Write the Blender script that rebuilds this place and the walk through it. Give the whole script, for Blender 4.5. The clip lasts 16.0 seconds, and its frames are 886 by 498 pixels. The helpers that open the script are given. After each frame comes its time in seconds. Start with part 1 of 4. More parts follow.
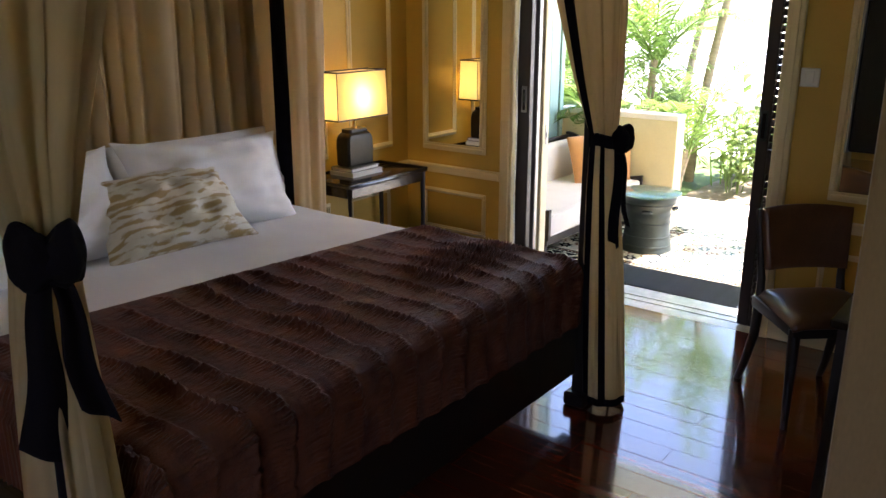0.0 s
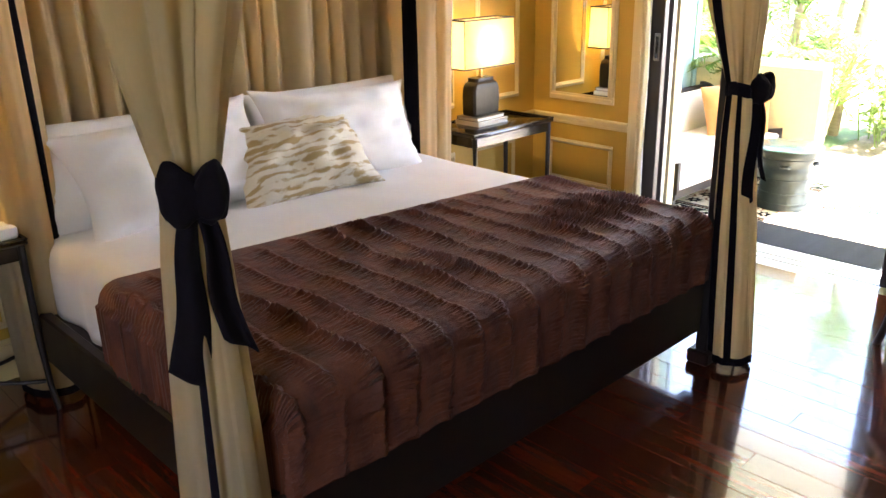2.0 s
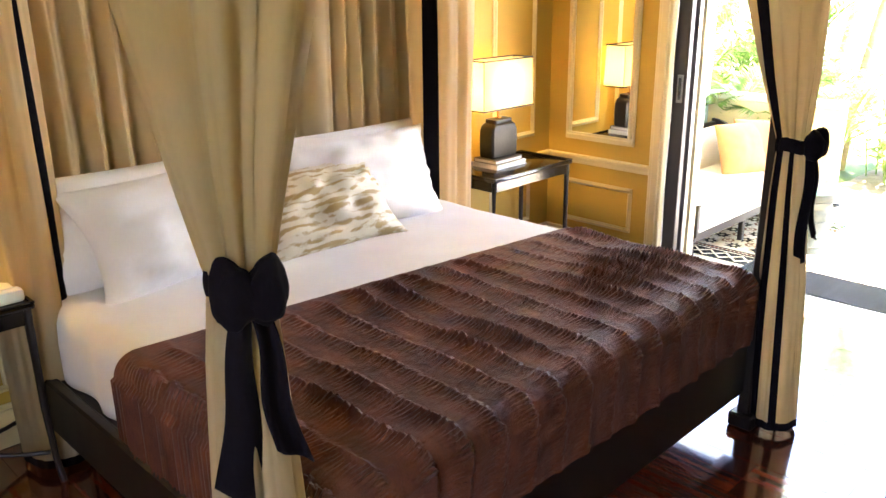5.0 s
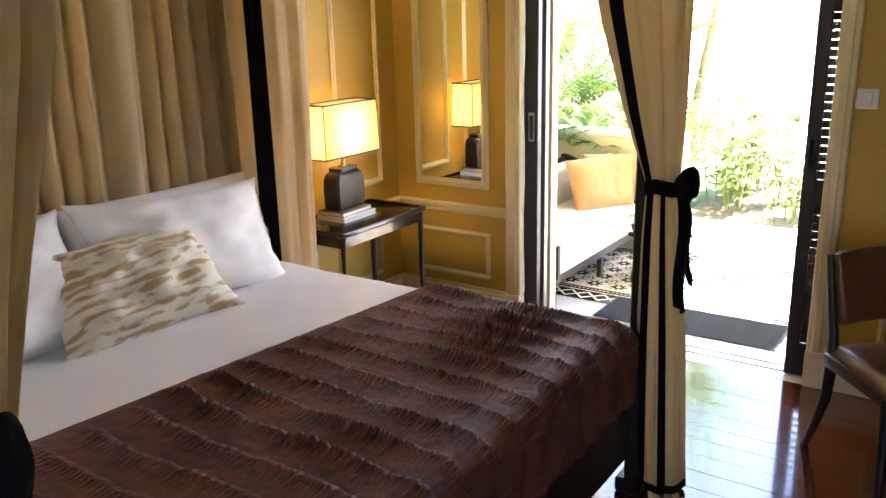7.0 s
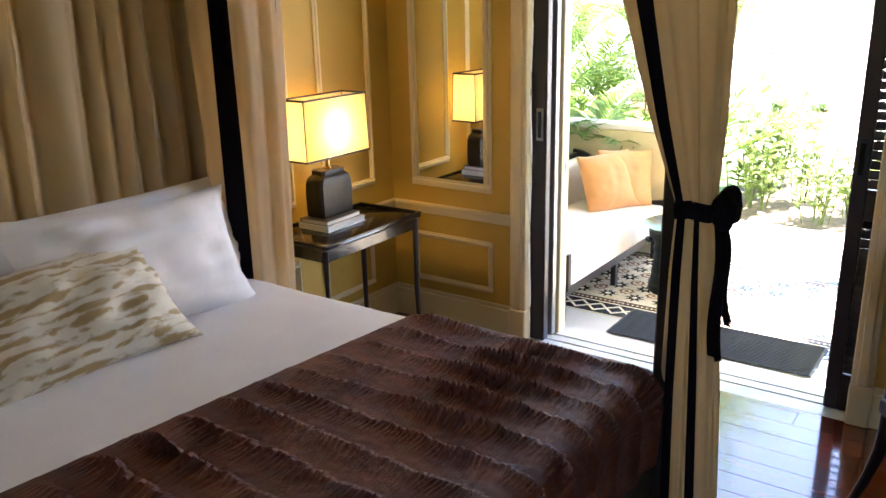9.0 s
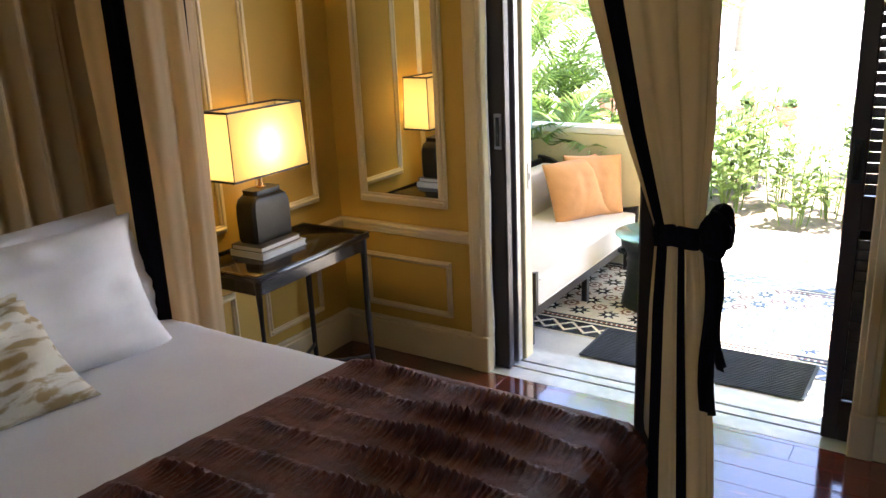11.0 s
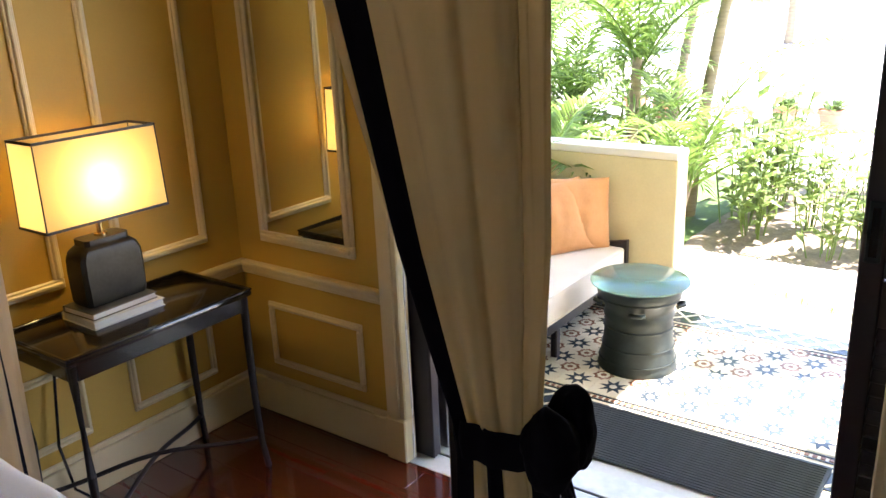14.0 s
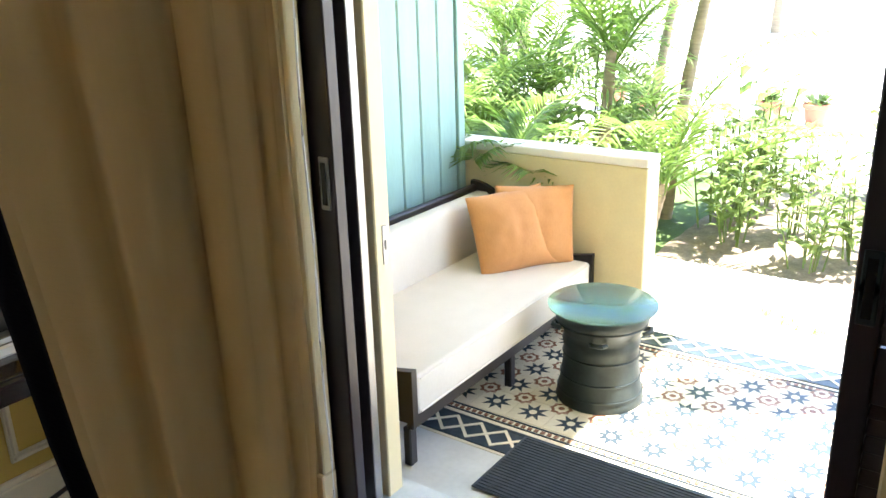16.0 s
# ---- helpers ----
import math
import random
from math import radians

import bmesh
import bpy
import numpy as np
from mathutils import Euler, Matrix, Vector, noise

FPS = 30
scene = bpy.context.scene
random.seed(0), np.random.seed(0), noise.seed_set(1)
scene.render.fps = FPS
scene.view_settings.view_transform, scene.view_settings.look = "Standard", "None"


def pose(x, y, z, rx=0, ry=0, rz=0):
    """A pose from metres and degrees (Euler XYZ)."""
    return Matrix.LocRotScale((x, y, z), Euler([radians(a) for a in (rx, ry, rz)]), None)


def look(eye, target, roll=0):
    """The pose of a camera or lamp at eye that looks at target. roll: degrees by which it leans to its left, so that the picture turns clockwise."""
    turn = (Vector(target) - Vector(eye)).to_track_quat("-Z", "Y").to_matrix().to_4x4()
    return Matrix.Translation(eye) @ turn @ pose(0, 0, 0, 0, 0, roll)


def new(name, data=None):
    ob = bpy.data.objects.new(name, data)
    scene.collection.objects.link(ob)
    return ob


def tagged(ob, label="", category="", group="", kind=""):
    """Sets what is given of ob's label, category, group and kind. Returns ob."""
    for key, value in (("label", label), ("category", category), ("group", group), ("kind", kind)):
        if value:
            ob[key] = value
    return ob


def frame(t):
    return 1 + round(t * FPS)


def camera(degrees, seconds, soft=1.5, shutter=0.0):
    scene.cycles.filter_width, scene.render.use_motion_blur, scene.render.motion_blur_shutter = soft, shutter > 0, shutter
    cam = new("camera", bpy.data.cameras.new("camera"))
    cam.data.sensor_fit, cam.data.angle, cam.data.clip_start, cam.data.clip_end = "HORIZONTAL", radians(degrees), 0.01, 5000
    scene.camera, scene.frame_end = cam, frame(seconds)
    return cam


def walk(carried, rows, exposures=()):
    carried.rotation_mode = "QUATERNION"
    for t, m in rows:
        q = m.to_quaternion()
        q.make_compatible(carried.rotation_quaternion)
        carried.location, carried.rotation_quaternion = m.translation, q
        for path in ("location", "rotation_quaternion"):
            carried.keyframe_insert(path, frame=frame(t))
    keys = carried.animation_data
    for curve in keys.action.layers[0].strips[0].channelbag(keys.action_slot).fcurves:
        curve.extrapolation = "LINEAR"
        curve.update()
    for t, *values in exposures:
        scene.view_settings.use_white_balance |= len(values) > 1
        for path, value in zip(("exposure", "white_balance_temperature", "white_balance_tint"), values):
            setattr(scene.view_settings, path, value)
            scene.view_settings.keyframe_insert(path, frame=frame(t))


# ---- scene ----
cam = camera(57.07, 16.0)
PATH = [
    (0, (0.167, 0.277, 1.599), (-0.998, 1.799, 1.027), -0.01),
    (0.5, (0.162, 0.269, 1.600), (-1.057, 1.738, 1.003), -0.03),
    (1, (0.162, 0.269, 1.592), (-1.115, 1.676, 0.967), -0.38),
    (1.5, (0.172, 0.262, 1.587), (-1.154, 1.607, 0.930), -0.93),
    (2, (0.171, 0.259, 1.591), (-1.191, 1.556, 0.911), -1.23),
    (2.5, (0.157, 0.260, 1.592), (-1.225, 1.530, 0.903), -1.44),
    (3, (0.133, 0.269, 1.617), (-1.270, 1.514, 0.922), -1.02),
    (3.2, (0.097, 0.248, 1.627), (-1.308, 1.491, 0.932), -0.58),
    (5.3, (-0.146, 0.297, 1.675), (-1.459, 1.676, 1.062), -1.11),
    (5.5, (-0.184, 0.315, 1.671), (-1.456, 1.735, 1.065), -1.19),
    (6, (-0.243, 0.403, 1.662), (-1.404, 1.924, 1.080), -1.78),
    (6.5, (-0.295, 0.474, 1.657), (-1.388, 2.049, 1.089), -1.59),
    (7, (-0.347, 0.593, 1.653), (-1.437, 2.176, 1.100), -1.44),
    (7.5, (-0.373, 0.725, 1.657), (-1.502, 2.286, 1.117), -1.42),
    (8, (-0.387, 0.800, 1.658), (-1.524, 2.356, 1.121), -0.42),
    (8.5, (-0.445, 0.883, 1.654), (-1.569, 2.438, 1.089), -0.76),
    (9, (-0.552, 1.008, 1.654), (-1.658, 2.567, 1.063), -1.31),
    (9.5, (-0.635, 1.107, 1.643), (-1.681, 2.707, 1.054), -2.11),
    (9.7, (-0.653, 1.135, 1.637), (-1.667, 2.754, 1.047), -2.36),
    (11.8, (-0.735, 1.658, 1.608), (-1.804, 3.244, 1.025), -2.72),
    (12, (-0.750, 1.745, 1.633), (-1.803, 3.332, 1.026), -2.79),
    (12.5, (-0.798, 1.893, 1.638), (-1.798, 3.513, 1.025), -1.57),
    (13, (-0.812, 2.011, 1.645), (-1.807, 3.628, 1.017), -2.82),
    (13.5, (-0.815, 2.147, 1.647), (-1.830, 3.746, 1.003), -2.97),
    (14, (-0.731, 2.317, 1.617), (-1.870, 3.846, 1.011), -2.36),
    (14.5, (-0.718, 2.421, 1.628), (-1.907, 3.914, 1.029), -2.40),
    (15, (-0.771, 2.497, 1.617), (-1.938, 4.006, 1.015), -2.46),
    (15.5, (-0.794, 2.630, 1.618), (-1.932, 4.152, 0.996), -2.31),
    (16, (-0.825, 2.762, 1.618), (-1.931, 4.300, 0.977), -1.71),
]
EXPOSURES = [(t, stops + (0.80 if t < 2.5 else 0.45 if t > 15 else 0.70), kelvin, 26 if t < 14.5 else 24 if t < 15.5 else 18) for t, stops, kelvin in ((0, 2.3, 6350), (1, 2.8, 6400), (1.5, 3.2, 6500), (2, 3.7, 6600), (3, 4.3, 6750), (4.2, 4.3, 6750), (5.5, 4.3, 6700), (6, 4.2, 6650), (6.5, 3.8, 6600), (7, 3.4, 6500), (8, 3.1, 6400), (9, 3.0, 6350), (12, 2.4, 6300), (14, 2.4, 6300), (15, 2.5, 6250), (16, 2.6, 6200))]
walk(cam, [(t, look(eye, target, roll)) for t, eye, target, roll in PATH], EXPOSURES)

# ---- light ----
world = bpy.data.worlds.new("sky")
scene.world = world
world.use_nodes = True
wn = world.node_tree.nodes
sky = wn.new("ShaderNodeTexSky")
sky.sky_type, sky.sun_disc = "NISHITA", False
SUN_EL, SUN_AZ = radians(64), radians(58)      # azimuth from +y towards +x
sky.sun_elevation, sky.sun_rotation = SUN_EL, SUN_AZ
world.node_tree.links.new(sky.outputs[0], wn["Background"].inputs[0])
wn["Background"].inputs[1].default_value = 0.15
sun = new("sun", bpy.data.lights.new("sun", "SUN"))
sun.data.energy, sun.data.angle, sun.data.color = 5.0, radians(0.5), (1.0, 0.95, 0.86)
sun.matrix_world = look((math.sin(SUN_AZ) * 20, math.cos(SUN_AZ) * 20 + 5, math.tan(SUN_EL) * 20), (0, 5, 0))


def area(name, eye, target, w, h, watts, colour):
    la = bpy.data.lights.new(name, "AREA")
    la.shape, la.size, la.size_y, la.energy, la.color = "RECTANGLE", w, h, watts, colour
    ob = new(name, la)
    ob.matrix_world = look(eye, target)
    return ob


def bulb(name, at, watts, colour, r=0.03):
    la = bpy.data.lights.new(name, "POINT")
    la.energy, la.color, la.shadow_soft_size = watts, colour, r
    ob = new(name, la)
    ob.location = at
    return ob


DAY, WARM = (0.93, 0.97, 1.0), (1.0, 0.71, 0.235)
# Added fill lamp behind the camera; no real source is known there.
area("daylight_of_the_entrance_window", (0.60, -1.32, 1.6), (-1.2, 1.8, 0.7), 0.85, 1.5, 0.35, (1.0, 0.96, 0.91))
bulb("bulb_far", (-3.04, 3.64, 1.11), 0.52, WARM)
bulb("bulb_near", (-3.04, 0.68, 1.11), 0.48, WARM)

# ---- materials ----


def material(name, base, rough=0.6, metal=0.0, vary=0.25, scale=6.0, fine=80.0, bump=0.1, second=None, stretch=(1, 1, 1), random_amount=0.0, coat=0.0, spec=0.5, sheen=0.0, subsurface=0.0):
    """A surface with stains at a large scale, grain at a small one, and fine relief."""
    m = bpy.data.materials.new(name)
    m.use_nodes = True
    nt = m.node_tree
    n, l = nt.nodes, nt.links
    b = n["Principled BSDF"]
    tc, mp = n.new("ShaderNodeTexCoord"), n.new("ShaderNodeMapping")
    mp.inputs["Scale"].default_value = stretch
    l.new(tc.outputs["Object"], mp.inputs["Vector"])
    big, small = n.new("ShaderNodeTexNoise"), n.new("ShaderNodeTexNoise")
    big.inputs["Scale"].default_value, big.inputs["Detail"].default_value = scale, 5
    small.inputs["Scale"].default_value, small.inputs["Detail"].default_value = fine, 3
    l.new(mp.outputs[0], big.inputs["Vector"])
    l.new(mp.outputs[0], small.inputs["Vector"])
    add = n.new("ShaderNodeMath")
    add.operation = "MULTIPLY_ADD"
    l.new(small.outputs["Fac"], add.inputs[0])
    add.inputs[1].default_value = 0.45
    l.new(big.outputs["Fac"], add.inputs[2])
    ramp = n.new("ShaderNodeValToRGB")
    l.new(add.outputs[0], ramp.inputs[0])
    dark = second or tuple(c * (1 - vary) for c in base)
    ramp.color_ramp.elements[0].position, ramp.color_ramp.elements[1].position = 0.45, 0.95
    ramp.color_ramp.elements[0].color = (*dark, 1)
    ramp.color_ramp.elements[1].color = (*base, 1)
    out = ramp.outputs[0]
    if random_amount:
        info, hsv, mr = n.new("ShaderNodeObjectInfo"), n.new("ShaderNodeHueSaturation"), n.new("ShaderNodeMapRange")
        l.new(info.outputs["Random"], mr.inputs[0])
        mr.inputs[3].default_value, mr.inputs[4].default_value = 1 - random_amount, 1 + random_amount
        l.new(mr.outputs[0], hsv.inputs["Value"])
        l.new(out, hsv.inputs["Color"])
        out = hsv.outputs[0]
    l.new(out, b.inputs["Base Color"])
    rr = n.new("ShaderNodeMapRange")
    l.new(big.outputs["Fac"], rr.inputs[0])
    rr.inputs[3].default_value, rr.inputs[4].default_value = max(0.02, rough - 0.06), min(1, rough + 0.08)
    l.new(rr.outputs[0], b.inputs["Roughness"])
    b.inputs["Metallic"].default_value = metal
    b.inputs["Specular IOR Level"].default_value = spec
    b.inputs["Coat Weight"].default_value = coat
    b.inputs["Coat Roughness"].default_value = 0.06
    b.inputs["Sheen Weight"].default_value = sheen
    if bump:
        bp = n.new("ShaderNodeBump")
        bp.inputs["Strength"].default_value, bp.inputs["Distance"].default_value = bump, 0.004
        l.new(small.outputs["Fac"], bp.inputs["Height"])
        l.new(bp.outputs[0], b.inputs["Normal"])
    return m


def weave(name, base, dark, rough=0.85, scale=700.0, thin=0.0, sheen=0.15):
    """Cloth: crossed threads, slubs, some sheen, and light that comes through thin cloth."""
    m = material(name, base, rough, vary=0.18, scale=5, fine=160, bump=0.0, second=dark, stretch=(1, 1, 0.35), sheen=sheen)
    n, l = m.node_tree.nodes, m.node_tree.links
    b = n["Principled BSDF"]
    tc, w1 = n.new("ShaderNodeTexCoord"), n.new("ShaderNodeTexNoise")
    mp = n.new("ShaderNodeMapping")
    mp.inputs["Scale"].default_value = (0.25, 0.25, 1.0)
    l.new(tc.outputs["Object"], mp.inputs[0])
    l.new(mp.outputs[0], w1.inputs["Vector"])
    w1.inputs["Scale"].default_value = scale
    bp = n.new("ShaderNodeBump")
    bp.inputs["Strength"].default_value, bp.inputs["Distance"].default_value = 0.25, 0.002
    l.new(w1.outputs["Fac"], bp.inputs["Height"])
    l.new(bp.outputs[0], b.inputs["Normal"])
    if thin:
        tr, mix = n.new("ShaderNodeBsdfTranslucent"), n.new("ShaderNodeMixShader")
        tr.inputs[0].default_value = (*base, 1)
        mix.inputs[0].default_value = thin
        l.new(b.outputs[0], mix.inputs[1])
        l.new(tr.outputs[0], mix.inputs[2])
        l.new(mix.outputs[0], n["Material Output"].inputs[0])
    return m


M_WALL = material("cream_wall_paint", (0.52, 0.325, 0.046), 0.55, vary=0.08, scale=2.5, fine=120, bump=0.06)
M_TRIM = material("ivory_trim_paint", (0.72, 0.60, 0.34), 0.38, vary=0.06, scale=4, fine=90, bump=0.04)
M_CEIL = material("white_ceiling_paint", (0.82, 0.79, 0.72), 0.7, vary=0.05, scale=3)
M_PLANK = material("red_lacquered_plank", (0.15, 0.030, 0.011), 0.13, vary=0.5, scale=3.5, fine=60, bump=0.03, second=(0.07, 0.013, 0.006), stretch=(0.6, 9, 9), random_amount=0.25, coat=1.0)
M_DARK = material("black_stained_wood", (0.016, 0.011, 0.009), 0.42, vary=0.4, scale=8, fine=70, bump=0.06, stretch=(1, 1, 0.2))
M_TABLE = material("black_lacquered_table_wood", (0.020, 0.015, 0.012), 0.12, vary=0.4, scale=8, fine=70, bump=0.03, coat=0.3)
M_DOOR = material("dark_brown_door_wood", (0.030, 0.020, 0.020), 0.36, vary=0.35, scale=7, fine=60, bump=0.06, stretch=(4, 4, 0.4))
M_CREAM = weave("cream_curtain_silk", (0.70, 0.56, 0.345), (0.58, 0.45, 0.25), 0.7, thin=0.62)
M_NAVY = weave("navy_velvet_border", (0.006, 0.0045, 0.008), (0.003, 0.002, 0.004), 0.95, sheen=0.0)
M_NAVY.node_tree.nodes["Principled BSDF"].inputs["Specular IOR Level"].default_value = 0.15
# The pier stands in shade; that shade is put into this brown.
M_PIER = weave("taupe_wall_cloth", (0.27, 0.17, 0.075), (0.20, 0.125, 0.055), 0.9)
M_SHEET = weave("white_bed_linen", (0.80, 0.78, 0.76), (0.74, 0.71, 0.69), 0.75)
M_PILLOW = weave("white_pillow_cotton", (0.82, 0.80, 0.78), (0.77, 0.74, 0.71), 0.75)
M_SOFA = weave("cream_sofa_canvas", (0.62, 0.57, 0.47), (0.55, 0.50, 0.40), 0.8)
M_ORANGE = weave("orange_cushion_cloth", (0.54, 0.26, 0.085), (0.45, 0.20, 0.06), 0.7)
M_LEATHER = material("brown_chair_leather", (0.13, 0.052, 0.022), 0.33, vary=0.45, scale=9, fine=160, bump=0.15)
M_MARBLE = material("pale_grey_marble", (0.70, 0.72, 0.68), 0.10, vary=0.3, scale=6, fine=25, bump=0.0, second=(0.45, 0.50, 0.47))
M_CEMENT = material("pale_terrace_cement", (0.55, 0.56, 0.50), 0.30, vary=0.2, scale=4, fine=50, bump=0.05)
M_TILE = material("cream_cement_tile", (0.66, 0.60, 0.42), 0.22, vary=0.15, scale=9, fine=60, bump=0.03, random_amount=0.07)
M_TILE_DARK = material("charcoal_tile_pattern", (0.045, 0.062, 0.072), 0.20, vary=0.3, scale=20, bump=0.02)
M_TILE_BROWN = material("brown_tile_pattern", (0.24, 0.12, 0.07), 0.25, vary=0.3, scale=20, bump=0.02)
M_GROUT = material("grey_grout", (0.30, 0.29, 0.26), 0.8)
M_MAT = material("slate_blue_door_mat", (0.060, 0.075, 0.088), 0.9, vary=0.3, scale=30, fine=300, bump=0.3)
M_TEAL = material("teal_screen_paint", (0.27, 0.44, 0.40), 0.45, vary=0.2, scale=4, fine=60, bump=0.08, stretch=(3, 3, 0.4))
M_STUCCO = material("yellow_stucco", (0.68, 0.60, 0.36), 0.8, vary=0.12, scale=5, fine=90, bump=0.15)
M_WHITEWALL = material("white_stucco", (0.80, 0.78, 0.72), 0.75, vary=0.1, scale=5, fine=90, bump=0.12)
M_BRONZE = material("dark_green_bronze", (0.030, 0.042, 0.038), 0.45, metal=0.4, vary=0.4, scale=14, fine=70, bump=0.15)
M_STEEL = material("brushed_steel", (0.36, 0.35, 0.34), 0.4, metal=1.0, vary=0.15, scale=20)
M_BRASS = material("polished_brass", (0.70, 0.48, 0.20), 0.22, metal=1.0, vary=0.15, scale=20)
M_LAMP = material("dark_patinated_lamp_metal", (0.042, 0.035, 0.024), 0.38, metal=0.6, vary=0.45, scale=10, fine=90, bump=0.08)
M_PAGE = material("book_page_edges", (0.80, 0.77, 0.68), 0.7, vary=0.15, scale=12, fine=350, bump=0.2, stretch=(0.1, 0.1, 4))
M_COVER = material("pale_book_cover", (0.72, 0.70, 0.62), 0.4, vary=0.1)
M_COVER_DARK = material("olive_book_cover", (0.16, 0.14, 0.09), 0.4, vary=0.2)
M_WHITE_PLASTIC = material("white_plastic", (0.78, 0.76, 0.72), 0.35, vary=0.05, scale=8)
M_BLACK_PLASTIC = material("black_plastic", (0.012, 0.012, 0.014), 0.2, vary=0.2)
M_RED_PLASTIC = material("red_card", (0.55, 0.05, 0.03), 0.4, vary=0.1)
M_LAWN = material("lawn_ground", (0.10, 0.17, 0.04), 0.9, vary=0.5, scale=2, fine=40, bump=0.4)
M_PAVING = material("sunlit_paving", (0.76, 0.74, 0.68), 0.8, vary=0.15, scale=2, fine=30, bump=0.15)
M_SOIL = material("dark_soil", (0.26, 0.21, 0.14), 0.95, vary=0.5, scale=15, fine=60, bump=0.5)
M_BARK = material("pale_palm_bark", (0.33, 0.26, 0.16), 0.85, vary=0.4, scale=6, fine=40, bump=0.4, stretch=(1, 1, 6))
M_CLAY = material("terracotta", (0.42, 0.16, 0.09), 0.7, vary=0.25)


def leaf_material(name, a, b_):
    m = material(name, a, 0.42, vary=0.4, scale=3, fine=25, bump=0.05, second=b_)
    n, l = m.node_tree.nodes, m.node_tree.links
    geo, hsv, mr = n.new("ShaderNodeNewGeometry"), n.new("ShaderNodeHueSaturation"), n.new("ShaderNodeMapRange")
    l.new(geo.outputs["Random Per Island"], mr.inputs[0])
    mr.inputs[3].default_value, mr.inputs[4].default_value = 0.65, 1.45
    l.new(mr.outputs[0], hsv.inputs["Value"])
    p = n["Principled BSDF"]
    l.new(p.inputs["Base Color"].links[0].from_socket, hsv.inputs["Color"])
    l.new(hsv.outputs[0], p.inputs["Base Color"])
    tr, mix = n.new("ShaderNodeBsdfTranslucent"), n.new("ShaderNodeMixShader")
    l.new(hsv.outputs[0], tr.inputs[0])
    mix.inputs[0].default_value = 0.5
    l.new(p.outputs[0], mix.inputs[1])
    l.new(tr.outputs[0], mix.inputs[2])
    l.new(mix.outputs[0], n["Material Output"].inputs[0])
    return m


M_PALM = leaf_material("palm_leaf", (0.22, 0.33, 0.06), (0.10, 0.19, 0.04))
M_LEAF = leaf_material("shrub_leaf", (0.27, 0.37, 0.11), (0.13, 0.20, 0.05))
M_FARLEAF = leaf_material("far_leaf", (0.14, 0.22, 0.06), (0.06, 0.11, 0.03))


def mirror_material():
    m = bpy.data.materials.new("mirror_glass")
    m.use_nodes = True
    b = m.node_tree.nodes["Principled BSDF"]
    b.inputs["Base Color"].default_value = (0.82, 0.82, 0.78, 1)
    b.inputs["Metallic"].default_value, b.inputs["Roughness"].default_value = 1.0, 0.015
    return m


def glass_material():
    m = bpy.data.materials.new("green_tinted_glass")
    m.use_nodes = True
    b = m.node_tree.nodes["Principled BSDF"]
    b.inputs["Base Color"].default_value = (0.42, 0.76, 0.68, 1)
    b.inputs["Transmission Weight"].default_value, b.inputs["Roughness"].default_value, b.inputs["IOR"].default_value = 0.88, 0.10, 1.40
    return m


def shade_material():
    """Lampshade cloth: light from the bulb passes through it."""
    m = weave("cream_lampshade_cloth", (0.86, 0.72, 0.42), (0.80, 0.64, 0.34), 0.8)
    n, l = m.node_tree.nodes, m.node_tree.links
    tr, mix = n.new("ShaderNodeBsdfTranslucent"), n.new("ShaderNodeMixShader")
    tr.inputs[0].default_value = (0.97, 0.86, 0.52, 1)
    mix.inputs[0].default_value = 0.72
    l.new(n["Principled BSDF"].outputs[0], mix.inputs[1])
    l.new(tr.outputs[0], mix.inputs[2])
    l.new(mix.outputs[0], n["Material Output"].inputs[0])
    return m


def ikat_material():
    """Woven blotches in gold-beige on an off-white ground."""
    m = weave("ikat_cushion_silk", (0.70, 0.64, 0.50), (0.62, 0.55, 0.40), 0.55)
    n, l = m.node_tree.nodes, m.node_tree.links
    tc, mp, no, ra, mix = n.new("ShaderNodeTexCoord"), n.new("ShaderNodeMapping"), n.new("ShaderNodeTexNoise"), n.new("ShaderNodeValToRGB"), n.new("ShaderNodeMixRGB")
    mp.inputs["Scale"].default_value = (1.0, 0.6, 1.5)
    wv, mu = n.new("ShaderNodeTexWave"), n.new("ShaderNodeMath")
    wv.wave_type, wv.bands_direction = "BANDS", "Z"
    wv.inputs["Scale"].default_value, wv.inputs["Distortion"].default_value, wv.inputs["Detail"].default_value, wv.inputs["Detail Scale"].default_value = 6.5, 5.0, 3.0, 1.6
    mu.operation = "MULTIPLY_ADD"
    l.new(tc.outputs["Object"], mp.inputs[0])
    l.new(mp.outputs[0], no.inputs["Vector"])
    no.inputs["Scale"].default_value, no.inputs["Detail"].default_value, no.inputs["Distortion"].default_value = 11.0, 4.0, 1.6
    ra.color_ramp.elements[0].position, ra.color_ramp.elements[1].position = 0.57, 0.70
    l.new(mp.outputs[0], wv.inputs["Vector"])
    l.new(wv.outputs["Fac"], mu.inputs[0])
    mu.inputs[1].default_value = 0.20
    l.new(no.outputs["Fac"], mu.inputs[2])
    l.new(mu.outputs[0], ra.inputs[0])
    b = n["Principled BSDF"]
    l.new(ra.outputs[0], mix.inputs[0])
    l.new(b.inputs["Base Color"].links[0].from_socket, mix.inputs[1])
    mix.inputs[2].default_value = (0.38, 0.26, 0.10, 1)
    l.new(mix.outputs[0], b.inputs["Base Color"])
    return m


def fur_material():
    m = material("brown_ruffled_throw", (0.170, 0.047, 0.019), 0.58, vary=0.5, scale=9, fine=220, bump=0.5, second=(0.045, 0.011, 0.007), stretch=(1, 2.2, 1), sheen=0.06, spec=0.35)
    return m


M_MIRROR, M_GLASS, M_SHADE, M_IKAT, M_FUR = mirror_material(), glass_material(), shade_material(), ikat_material(), fur_material()

# ---- builders ----


